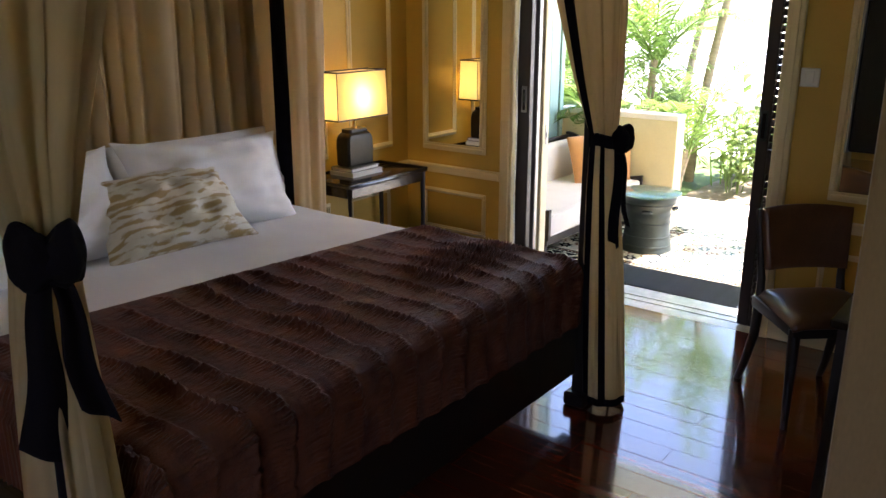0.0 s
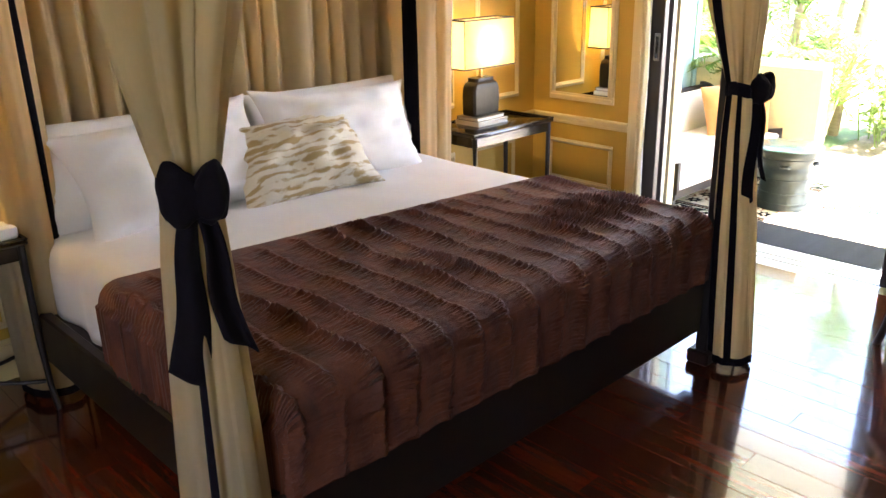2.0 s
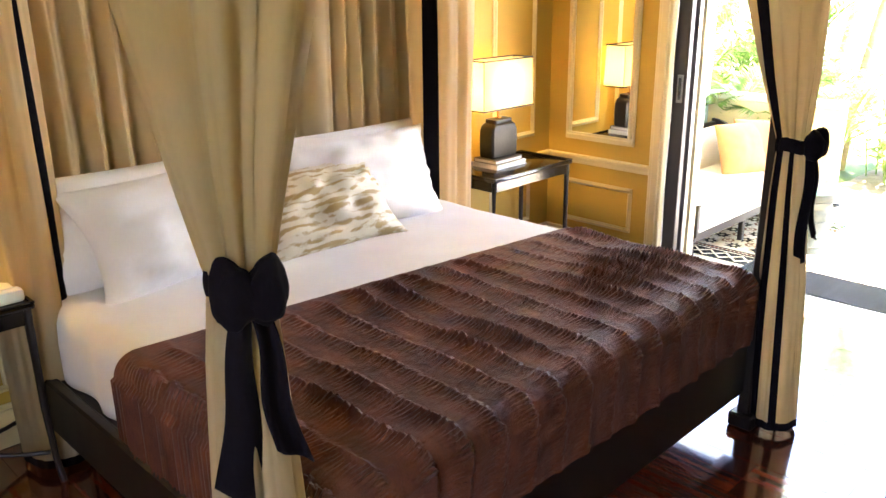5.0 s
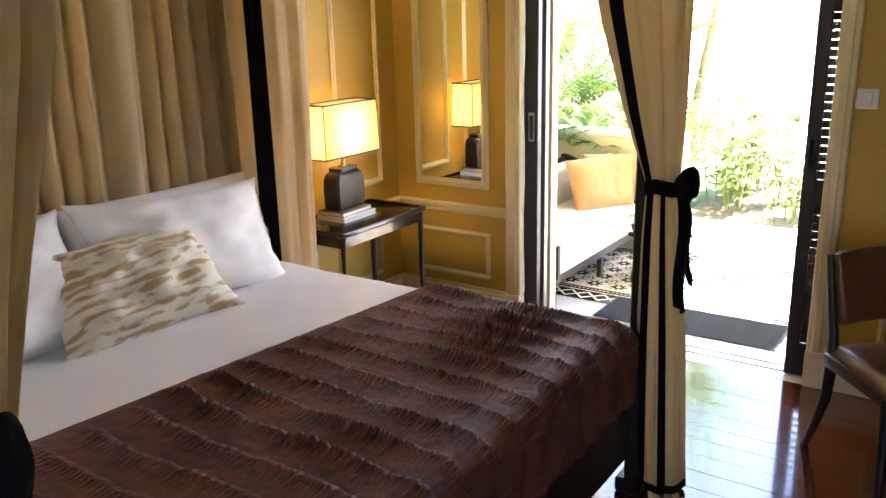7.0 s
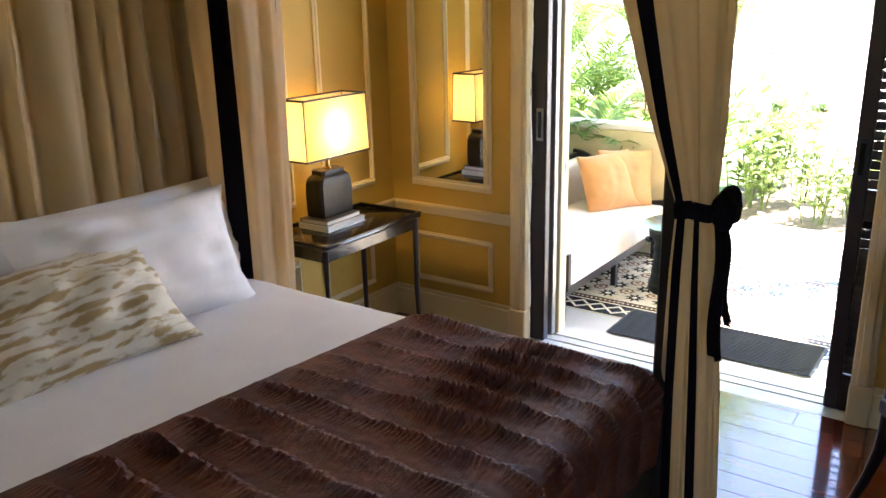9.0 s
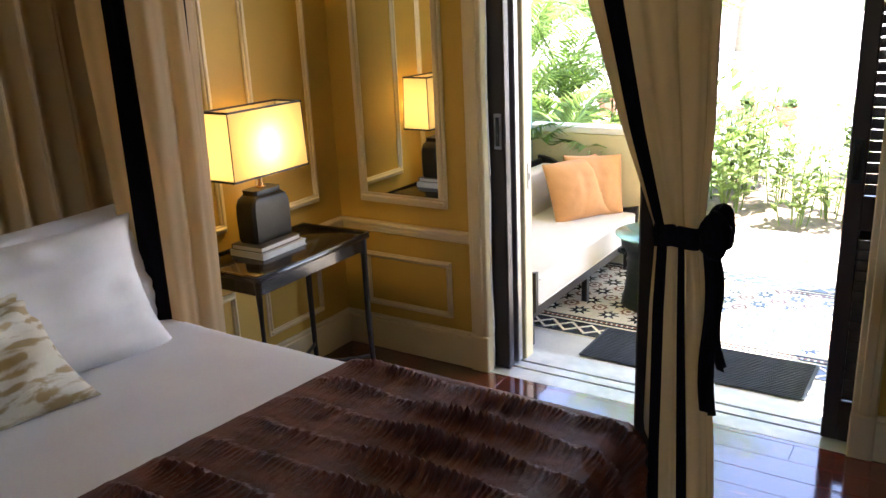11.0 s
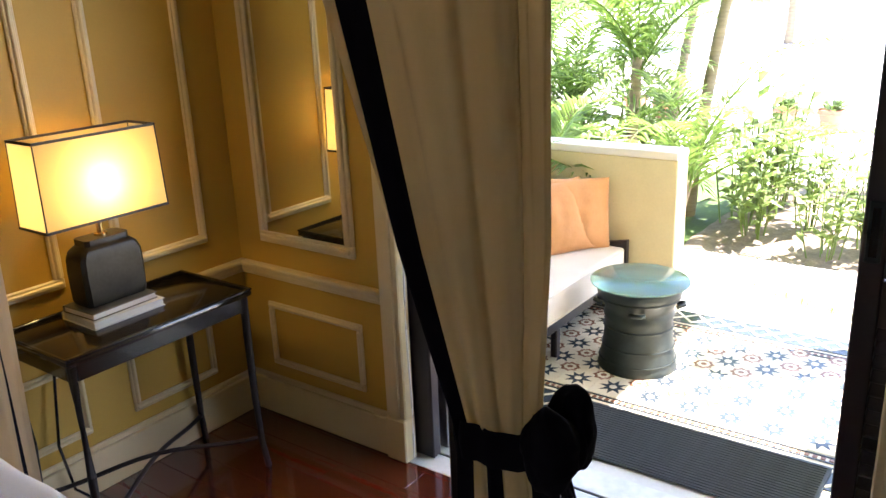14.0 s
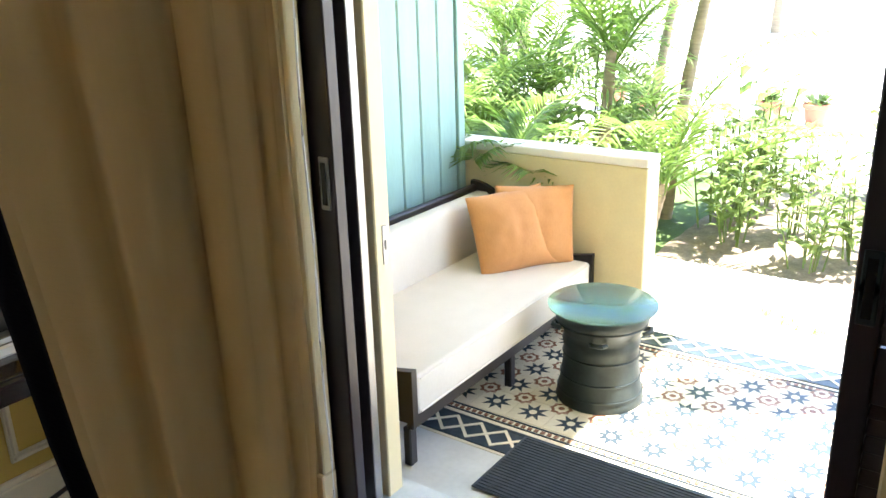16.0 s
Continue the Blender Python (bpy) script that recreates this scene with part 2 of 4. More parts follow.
def thing(name, at, label, category, group="", kind=""):
    ob = new(name)
    ob.location = at
    ob.empty_display_size = 0.05
    return tagged(ob, label, category, group, kind)


def mesh_of(name, bm, mat, smooth=None):
    me = bpy.data.meshes.new(name)
    bmesh.ops.recalc_face_normals(bm, faces=bm.faces)
    if smooth is not None:
        for f in bm.faces:
            f.smooth = True
        lim = radians(smooth)
        for e in bm.edges:
            if len(e.link_faces) == 2 and e.calc_face_angle(0) > lim:
                e.smooth = False
    bm.to_mesh(me)
    bm.free()
    for m in (mat if isinstance(mat, (list, tuple)) else [mat]):
        me.materials.append(m)
    return me


def part(name, bm, mat, parent=None, label="", smooth=None):
    ob = new(name, mesh_of(name, bm, mat, smooth))
    ob.parent = parent
    if label:
        ob["label"] = label
    return ob


def structure(name, bm, mat, label, category, smooth=None):
    return tagged(part(name, bm, mat, None, "", smooth), label, category, "", "structure")


def box(bm, x0, x1, y0, y1, z0, z1, bevel=0.0, seg=1, m=None):
    v = bmesh.ops.create_cube(bm, size=1.0)["verts"]
    for p in v:
        p.co = Vector(((x0 + x1) / 2 + p.co.x * (x1 - x0), (y0 + y1) / 2 + p.co.y * (y1 - y0), (z0 + z1) / 2 + p.co.z * (z1 - z0)))
    if bevel:
        es = list({e for p in v for e in p.link_edges})
        r = bmesh.ops.bevel(bm, geom=es, offset=bevel, segments=seg, affect="EDGES", profile=0.5)
        v = list({q for f in r["faces"] for q in f.verts} | {q for q in v if q.is_valid})
    if m is not None:
        bmesh.ops.transform(bm, matrix=m, verts=v)
    return v


def boxed(*a, **k):
    bm = bmesh.new()
    box(bm, *a, **k)
    return bm


def lathe(bm, rings, seg=32, cx=0.0, cy=0.0):
    """Rings of (radius, z) turned about an upright axis."""
    prev = None
    for r, z in rings:
        cur = [bm.verts.new((cx + r * math.cos(2 * math.pi * k / seg), cy + r * math.sin(2 * math.pi * k / seg), z)) for k in range(seg)]
        if prev:
            for k in range(seg):
                bm.faces.new((prev[k], prev[(k + 1) % seg], cur[(k + 1) % seg], cur[k]))
        else:
            bm.faces.new(cur[::-1])
        prev = cur
    bm.faces.new(prev)
    return bm


def tube(bm, pts, radii, seg=8):
    """A tube along points, with a radius at each."""
    prev = None
    for i, p in enumerate(pts):
        p = Vector(p)
        d = (Vector(pts[min(i + 1, len(pts) - 1)]) - Vector(pts[max(i - 1, 0)])).normalized()
        q = d.to_track_quat("Z", "Y")
        r = radii[i] if isinstance(radii, (list, tuple)) else radii
        cur = [bm.verts.new(p + q @ Vector((r * math.cos(2 * math.pi * k / seg), r * math.sin(2 * math.pi * k / seg), 0))) for k in range(seg)]
        if prev:
            for k in range(seg):
                bm.faces.new((prev[k], prev[(k + 1) % seg], cur[(k + 1) % seg], cur[k]))
        else:
            bm.faces.new(cur[::-1])
        prev = cur
    bm.faces.new(prev)
    return bm


def sheet(bm, nu, nv, fn, closed=False, mats=None):
    """A grid of points fn(u, v), u and v from 0 to 1; closed joins u = 1 to u = 0."""
    cols = nu if closed else nu + 1
    vs = [[bm.verts.new(fn(i / nu, j / nv)) for i in range(cols)] for j in range(nv + 1)]
    for j in range(nv):
        for i in range(nu):
            k = (i + 1) % cols
            f = bm.faces.new((vs[j][i], vs[j][k], vs[j + 1][k], vs[j + 1][i]))
            if mats:
                f.material_index = mats((i + 0.5) / nu, (j + 0.5) / nv)
    return vs


def moulding(bm, a0, a1, z0, z1, wall, side, w=0.035, d=0.018):
    """A picture-frame moulding on a wall: along y on an x-wall (side 'x'), or along x on a y-wall (side 'y')."""
    for p0, p1, q0, q1 in ((a0, a1, z0, z0 + w), (a0, a1, z1 - w, z1), (a0, a0 + w, z0 + w, z1 - w), (a1 - w, a1, z0 + w, z1 - w)):
        for inset, dd in ((0.0, d * 0.55), (w * 0.28, d)):
            i0, i1 = (inset, inset) if p1 - p0 < w * 1.5 else (inset, inset)
            k0, k1 = (0, 0) if q1 - q0 > w * 1.5 else (inset, inset)
            if p1 - p0 > w * 1.5:
                i0 = i1 = inset
            if side == "x":
                box(bm, wall - 0.002, wall + dd, p0 + i0, p1 - i1, q0 + k0, q1 - k1, 0.004)
            else:
                box(bm, p0 + i0, p1 - i1, wall - dd, wall + 0.002, q0 + k0, q1 - k1, 0.004)

# ---- the room: walls, floor, ceiling ----
XW, YD, XR, YB, H = -3.2, 4.3, 0.95, -1.4, 2.75      # head wall, door wall, far side, back, ceiling
OX0, OX1, OH = -2.385, -0.93, 2.35                    # door opening
WT = 0.30

structure("wall_head", boxed(XW - 0.2, XW, YB - 0.2, YD + WT, -0.1, H), M_WALL, "cream painted wall behind the bed with panel mouldings", "wall")
bm = bmesh.new()
box(bm, XW, OX0 - 0.01, YD, YD + 0.03, -0.1, H)
box(bm, XW, OX0 - 0.01, YD + 0.18, YD + WT, -0.1, H)
box(bm, OX1 + 0.01, XR, YD, YD + 0.05, -0.1, H)
box(bm, OX1 + 0.01, XR, YD + 0.17, YD + WT, -0.1, H)
box(bm, OX0 - 0.01, OX1 + 0.01, YD, YD + WT, OH + 0.02, H)
structure("wall_door", bm, M_WALL, "cream painted wall with the wide terrace doorway", "wall")
structure("wall_side", boxed(XR, XR + 0.2, YB - 0.2, YD + WT, -0.1, H), M_WALL, "cream painted side wall of the bedroom", "wall")
# Rear wall is unseen; its opening is made up to suit the fill lamp.
bm = bmesh.new()
box(bm, XW, 0.0, YB - 0.2, YB, -0.1, H)
box(bm, 0.0, XR, YB - 0.2, YB, -0.1, 0.8)
box(bm, 0.0, XR, YB - 0.2, YB, 2.4, H)
structure("wall_back", bm, M_WALL, "unseen cream rear wall with an opening added for the fill lamp", "wall")
structure("wall_pier", boxed(-0.085, XR, 1.80, 1.92, 0, H, 0.012, 2), M_PIER, "cloth-covered pier at the entrance passage, colour darkened for shade", "wall")
structure("ceiling", boxed(XW - 0.2, XR + 0.2, YB - 0.2, YD + WT, H, H + 0.15), M_CEIL, "white plastered bedroom ceiling", "ceiling")
floor = structure("floor", boxed(XW, XR, YB, YD - 0.01, -0.10, -0.012), M_DARK, "glossy red-brown lacquered plank floor", "floor")

# mouldings, rails and skirtings
bm = bmesh.new()
moulding(bm, 3.765, 4.147, 0.75, 2.44, XW, "x")
moulding(bm, 3.02, 3.58, 0.75, 2.44, XW, "x")
moulding(bm, 3.745, 4.115, 0.22, 0.489, XW, "x", 0.028)
moulding(bm, 3.02, 3.58, 0.22, 0.489, XW, "x", 0.028)
moulding(bm, 0.50, 1.06, 0.75, 2.44, XW, "x")
moulding(bm, -0.05, 0.34, 0.75, 2.44, XW, "x")
moulding(bm, 0.50, 1.06, 0.22, 0.489, XW, "x", 0.028)
moulding(bm, -0.05, 0.34, 0.22, 0.489, XW, "x", 0.028)
structure("trim_head_wall", bm, M_TRIM, "raised ivory panel mouldings on the head wall", "moulding")
bm = bmesh.new()
moulding(bm, -3.065, -2.585, 0.735, 2.44, YD, "y", 0.045, 0.024)
moulding(bm, -3.065, -2.58, 0.222, 0.489, YD, "y", 0.028)
moulding(bm, -0.66, -0.16, 0.735, 2.44, YD, "y", 0.045, 0.024)
moulding(bm, -0.66, -0.16, 0.222, 0.489, YD, "y", 0.028)
structure("trim_door_wall", bm, M_TRIM, "raised ivory panel mouldings beside the doorway", "moulding")
bm = bmesh.new()
for d0, za, zb in ((0.022, 0.602, 0.632), (0.034, 0.624, 0.644), (0.014, 0.588, 0.606)):
    box(bm, XW - 0.001, XW + d0, 2.9, YD, za, zb, 0.005)
    box(bm, XW - 0.001, XW + d0, YB, 1.2, za, zb, 0.005)
    box(bm, XW, -2.475, YD - d0, YD + 0.001, za, zb, 0.005)
    box(bm, -0.85, XR, YD - d0, YD + 0.001, za, zb, 0.005)
structure("trim_chair_rail", bm, M_TRIM, "ivory chair rail moulding along the walls", "moulding")
bm = bmesh.new()
for d0, za, zb in ((0.020, 0.0, 0.150), (0.012, 0.150, 0.172)):
    box(bm, XW - 0.001, XW + d0, YB, YD, za, zb, 0.004)
    box(bm, XW, -2.475, YD - d0, YD + 0.001, za, zb, 0.004)
    box(bm, -0.85, XR, YD - d0, YD + 0.001, za, zb, 0.004)
structure("baseboard", bm, M_TRIM, "tall ivory skirting board", "baseboard")
bm = bmesh.new()
for xa, xb in ((-2.475, -2.387), (-0.93, -0.85)):
    box(bm, xa, xb, YD - 0.022, YD + 0.03, 0.17, OH + 0.09, 0.005)
    box(bm, xa + 0.022, xb - 0.022, YD - 0.030, YD, 0.17, OH + 0.09, 0.004)
    box(bm, xa - 0.002, xb + 0.002, YD - 0.032, YD + 0.03, 0.0, 0.17, 0.005)
box(bm, -2.475, -0.85, YD - 0.022, YD + 0.03, OH, OH + 0.09, 0.005)
structure("door_casing", bm, M_TRIM, "ivory painted casing round the terrace doorway", "door casing")

for xa, xb in ((-3.020, -2.630), (-0.615, -0.205)):
    mi = thing("wall_mirror", ((xa + xb) / 2, YD, 0.780), "tall wall mirror set inside a panel moulding", "mirror", "mirrors in the door wall")
    part("mirror_pane", boxed(-(xb - xa) / 2, (xb - xa) / 2, -0.008, 0.001, 0.0, 1.62), M_MIRROR, mi)

# ---- terrace doorway: sliding leaves, posts, threshold ----


def door_leaf(name, x0, x1, yc, louvred, label, st=0.085):
    d = thing(name, ((x0 + x1) / 2, yc, 0.006), label, "door", kind="structure")
    w, t, h = (x1 - x0) / 2, 0.022, OH - 0.02
    part("stile", boxed(-w, -w + st, -t, t, 0, h, 0.004), M_DOOR, d)
    part("stile", boxed(w - st, w, -t, t, 0, h, 0.004), M_DOOR, d)
    rails = ((0, 0.16), (0.80, 0.92), (1.62, 1.72), (h - 0.12, h))
    for a, b in rails:
        part("rail", boxed(-w + st, w - st, -t, t, a, b, 0.003), M_DOOR, d)
    if louvred:
        slat = mesh_of("slat", boxed(-w + st, w - st, -0.021, 0.021, -0.004, 0.004, 0.002), M_DOOR)
        for (a, b), (c, _) in zip(rails, rails[1:]):
            n = int((c - b) / 0.036)
            for k in range(n):
                o = new("slat", slat)
                o.parent = d
                o.matrix_local = pose(0, 0, b + (k + 0.5) * (c - b) / n, 38)
    else:
        for (a, b), (c, _) in zip(rails, rails[1:]):
            part("panel", boxed(-w + st, w - st, -0.010, 0.010, b, c), M_DOOR, d)
    return d


def flush_pull(parent, x, y, z, metal=None):
    bm = bmesh.new()
    for zz in (-0.075, 0.075):
        lathe(bm, [(0.018, -0.004), (0.018, 0.004)], 14, 0, 0)
    box(bm, -0.018, 0.018, -0.075, 0.075, -0.004, 0.004, 0.003)
    bmesh.ops.transform(bm, matrix=pose(x, y, z, 90), verts=bm.verts)
    p = part("door_pull", bm, metal or M_STEEL, parent, "oval metal flush pull")
    # Raised black slab draws the shade inside the pull's hollow.
    part("recess", boxed(x - 0.009, x + 0.009, y - 0.0055, y - 0.0035, z - 0.06, z + 0.06), M_BLACK_PLASTIC, p)


leaf_l = door_leaf("door_1", -3.02, -2.318, YD + 0.065, True, "dark wooden sliding door leaf pushed back beside the opening")
flush_pull(leaf_l, 0.351 - 0.034, -0.024, 1.075)
leaf_r = door_leaf("door_2", -1.030, -0.33, YD + 0.085, True, "dark louvred sliding door leaf standing partly open", 0.056)
flush_pull(leaf_r, -0.350 + 0.028, -0.024, 1.035, M_BRONZE)
leaf_g = thing("door_3", (-2.66, YD + 0.145, 0.006), "grey framed sliding insect door pushed back", "door", kind="structure")
part("stile", boxed(0.30, 0.345, -0.018, 0.018, 0, OH - 0.02, 0.003), M_STEEL, leaf_g)
part("stile", boxed(-0.345, -0.30, -0.018, 0.018, 0, OH - 0.02, 0.003), M_DOOR, leaf_g)
part("panel", boxed(-0.30, 0.30, -0.006, 0.006, 0.02, OH - 0.04), M_DOOR, leaf_g)
bm = bmesh.new()
box(bm, -2.40, -2.306, YD + 0.185, YD + 0.255, 0, OH, 0.004)
box(bm, OX1, OX1 + 0.11, YD + 0.175, YD + WT + 0.01, 0, OH, 0.004)
box(bm, -2.40, OX1 + 0.11, YD + 0.185, YD + WT + 0.01, OH, OH + 0.08, 0.004)
post = structure("door_frame", bm, M_TRIM, "ivory painted outer door frame", "door frame")
lk = part("strike_plate", boxed(-2.3065, -2.303, YD + 0.215, YD + 0.235, 0.80, 0.92, 0.001), M_STEEL, post, "small steel strike plate")
# No hole is cut; a thin black slab paints its dark inside.
part("latch_hole", boxed(-2.3035, -2.3022, YD + 0.221, YD + 0.229, 0.845, 0.875), M_BLACK_PLASTIC, lk)
th = thing("threshold", (-1.66, YD + 0.14, 0), "pale grey marble threshold with dark sliding tracks", "threshold", kind="structure")
for ya, yb in ((-0.15, -0.052), (-0.040, 0.018), (0.030, 0.160)):
    part("marble_strip", boxed(-0.745, 0.745, ya, yb, -0.06, 0.0, 0.002), M_MARBLE, th)
for y in (-0.046, 0.024):
    part("track", boxed(-0.745, 0.745, y - 0.006, y + 0.006, -0.06, -0.006), M_BLACK_PLASTIC, th, "dark metal sliding track")
sw = thing("light_switch", (-0.803, YD, 1.286), "white square light switch plate on the wall", "switch")
part("plate", boxed(-0.042, 0.042, -0.009, 0.001, -0.042, 0.042, 0.004), M_WHITE_PLASTIC, sw)
part("rocker", boxed(-0.02, 0.02, -0.013, -0.008, -0.028, 0.028, 0.003), M_WHITE_PLASTIC, sw)
cb = bmesh.new()
tube(cb, [(OX0 + 0.012 + 0.004 * math.sin(i * 0.9), YD - 0.004, 0.02 + i * 0.1) for i in range(24)], 0.0035, 6)
tagged(part("blind_cord", cb, M_WHITE_PLASTIC, None, "", 40), "thin white cord hanging down the door casing", "cord")

# ---- the four-poster bed ----
BX0, BX1, BY0, BY1, BZ = -3.06, -1.265, 1.11, 3.085, 0.635


bed = thing("four_poster_bed", ((BX0 + BX1) / 2, (BY0 + BY1) / 2, 0), "dark wooden four-poster bed with a canopy frame", "bed")
bxc, byc = (BX0 + BX1) / 2, (BY0 + BY1) / 2
PY0, PY1 = 1.10, 3.02
for sx, sy in ((1, 1), (1, -1), (-1, 1), (-1, -1)):
    bm = bmesh.new()
    px = ((-1.265 if sy > 0 else -1.325) if sx > 0 else -3.09) - bxc
    py = ((3.080 if sx > 0 else PY1) if sy > 0 else (0.980 if sx > 0 else PY0)) - byc
    w_ = 0.024 if sx > 0 else 0.035
    box(bm, px - w_, px + w_, py - w_, py + w_, 0.0, 2.25, 0.006)
    box(bm, px - 0.048, px + 0.048, py - 0.048, py + 0.048, 0.0, 0.06, 0.008)
    part("post", bm, M_DARK, bed)
for py in (PY0 - byc, PY1 - byc):
    part("canopy_rail", boxed(-3.09 - bxc + 0.036, -1.295 - bxc - 0.031, py - 0.028, py + 0.028, 2.18, 2.25, 0.005), M_DARK, bed)
    part("side_rail", boxed(-3.09 - bxc + 0.036, -1.295 - bxc - 0.031, py - 0.022, py + 0.022, 0.17, 0.37, 0.008), M_DARK, bed)
for x in (-3.09 - bxc, -1.295 - bxc):
    part("canopy_rail", boxed(x - 0.028, x + 0.028, PY0 + 0.036 - byc, PY1 - 0.036 - byc, 2.18, 2.25, 0.005), M_DARK, bed)
part("foot_rail", boxed(-1.295 - bxc - 0.025, -1.295 - bxc + 0.025, 1.006 - byc, 3.055 - byc, 0.14, 0.40, 0.008), M_DARK, bed)
part("headboard", boxed(-3.09 - bxc - 0.02, -3.09 - bxc + 0.02, PY0 + 0.036 - byc, PY1 - 0.036 - byc, 0.17, 0.95, 0.008), M_DARK, bed)
part("slatted_base", boxed(BX0 - bxc, -1.33 - bxc, PY0 + 0.025 - byc, PY1 - 0.025 - byc, 0.28, 0.36), M_DARK, bed)


def soft_slab(x0, x1, y0, y1, ztop, drops, r, nx, ny, relief):
    """A bed cover lying on top of a slab and hanging over its edges: drops on (-x, +x, -y, +y)."""
    bm = bmesh.new()
    dxm, dxp, dym, dyp = drops

    def walk_out(s, lo, hi, dlo, dhi):
        """s from 0 to 1 along one axis: place and drop."""
        q = r * math.pi / 2
        a0 = (q + max(0, dlo - r)) if dlo else 0
        a1 = (q + max(0, dhi - r)) if dhi else 0
        f0, f1 = lo + (r if dlo else 0), hi - (r if dhi else 0)
        d = s * (a0 + f1 - f0 + a1) - a0
        if d < 0:
            e = -d
            return (f0 - r * math.sin(e / r), r * (1 - math.cos(e / r))) if e < q else (f0 - r, r + e - q)
        if d > f1 - f0:
            e = d - (f1 - f0)
            return (f1 + r * math.sin(e / r), r * (1 - math.cos(e / r))) if e < q else (f1 + r, r + e - q)
        return f0 + d, 0.0

    def fn(u, v):
        x, a = walk_out(u, x0, x1, dxm, dxp)
        y, b = walk_out(v, y0, y1, dym, dyp)
        drop = max(a, b) if min(a, b) < 0.001 else math.hypot(a, b) if max(a, b) < r else max(a, b)
        if a > r * 0.6 and b > r * 0.6:          # hanging corner folds inward
            k = min(1.0, min(a, b) / (r * 3))
            x -= (1 if u > 0.5 else -1) * 0.02 * k
            y -= (1 if v > 0.5 else -1) * 0.02 * k
        ox, oy, oz = relief(x, y, a, b)
        return (x + ox, y + oy, ztop - drop + oz)

    sheet(bm, nx, ny, fn)
    return bm


def sheet_relief(x, y, a, b):
    n1 = noise.noise(Vector((x * 3, y * 3, 1.7)))
    n2 = noise.noise(Vector((x * 11, y * 7, 4.1)))
    w = 0.012 * math.sin(x * 23 + 2 * n1) * min(1, b / 0.15)
    return (0.004 * n2 * min(1, a / 0.1), w, 0.007 * n1 + 0.002 * n2)


bedding = soft_slab(BX0 + 0.03, BX1 - 0.025, BY0 + 0.03, BY1 - 0.03, BZ, (0, 0.25, 0.27, 0.27), 0.07, 60, 90, sheet_relief)
sheet_ob = part("white_bedding", bedding, M_SHEET, None, "", 60)
sheet_ob.modifiers.new("thick", "SOLIDIFY").thickness = 0.02
tagged(sheet_ob, "smooth white duvet and sheet tucked over the mattress", "bedding")
mat_ob = tagged(part("mattress", boxed(BX0 + 0.06, BX1 - 0.08, BY0 + 0.07, BY1 - 0.07, 0.362, BZ - 0.03, 0.05, 3), M_SHEET, None, "", 40), "thick white mattress on the bed base", "mattress")



def fur_relief(x, y, a, b):
    """Smooth rows that run from head to foot and end in overhanging lips, combed into ragged tufts."""
    along = x + a if a > 0 else x
    wob = 0.026 * noise.noise(Vector((along * 3.0, y * 1.2, 9))) + 0.010 * noise.noise(Vector((along * 14, y * 3, 8)))
    strand = noise.noise(Vector((along * 70, y * 4, 2)))
    saw = (along * 72 + 1.3 * noise.noise(Vector((along * 9, y * 9, 5)))) % 1.0
    rag = 0.016 * strand + 0.016 * (saw - 0.5)
    q = ((y + wob + rag - 1.02) % 0.125) / 0.125
    lip = (q / 0.88) ** 3.0 if q < 0.88 else (1 - q) / 0.12
    patch = 0.25 + 1.5 * abs(noise.noise(Vector((along * 2.2, y * 3.1, 6))))
    near_lip = max(0.0, (q - 0.50) / 0.50)
    comb = (saw - 0.5) * near_lip
    hgt = 0.008 + 0.026 * lip * patch + 0.021 * comb * patch + 0.006 * noise.noise(Vector((along * 4, y * 4, 7))) + (0.001 + 0.006 * near_lip * patch) * strand
    hgt += 0.0016 * noise.noise(Vector((along * 40, y * 40, 1)))
    bow = -0.20 * max(0.0, (3.05 - y) / 2.0) * max(0.0, (-1.7 - x) / 0.40)      # the throw lies a little askew
    if b > 0.07:
        return (bow, (-1 if y < 2 else 1) * hgt, 0.004 * strand)
    hgt *= min(1.0, max(0.12, (x + 2.12) / 0.10)) * (0.75 if a > 0.12 else 1.0 - 0.25 * max(0.0, a) / 0.12)
    if a > 0.07:
        return (hgt, 0.0, 0.012 * noise.noise(Vector((1.0, y * 14, 2))) * min(1, a / 0.3))
    return (bow + hgt * min(1, a / 0.07), 0.0, hgt)


throw = soft_slab(-2.11, BX1, BY0 - 0.005, BY1 + 0.005, BZ + 0.004, (0, 0.27, 0.46, 0.36), 0.075, 460, 560, fur_relief)
throw_ob = part("ruffled_throw", throw, M_FUR, None, "", 70)
tagged(throw_ob, "dark brown ruffled fur-like throw over the foot of the bed", "throw")


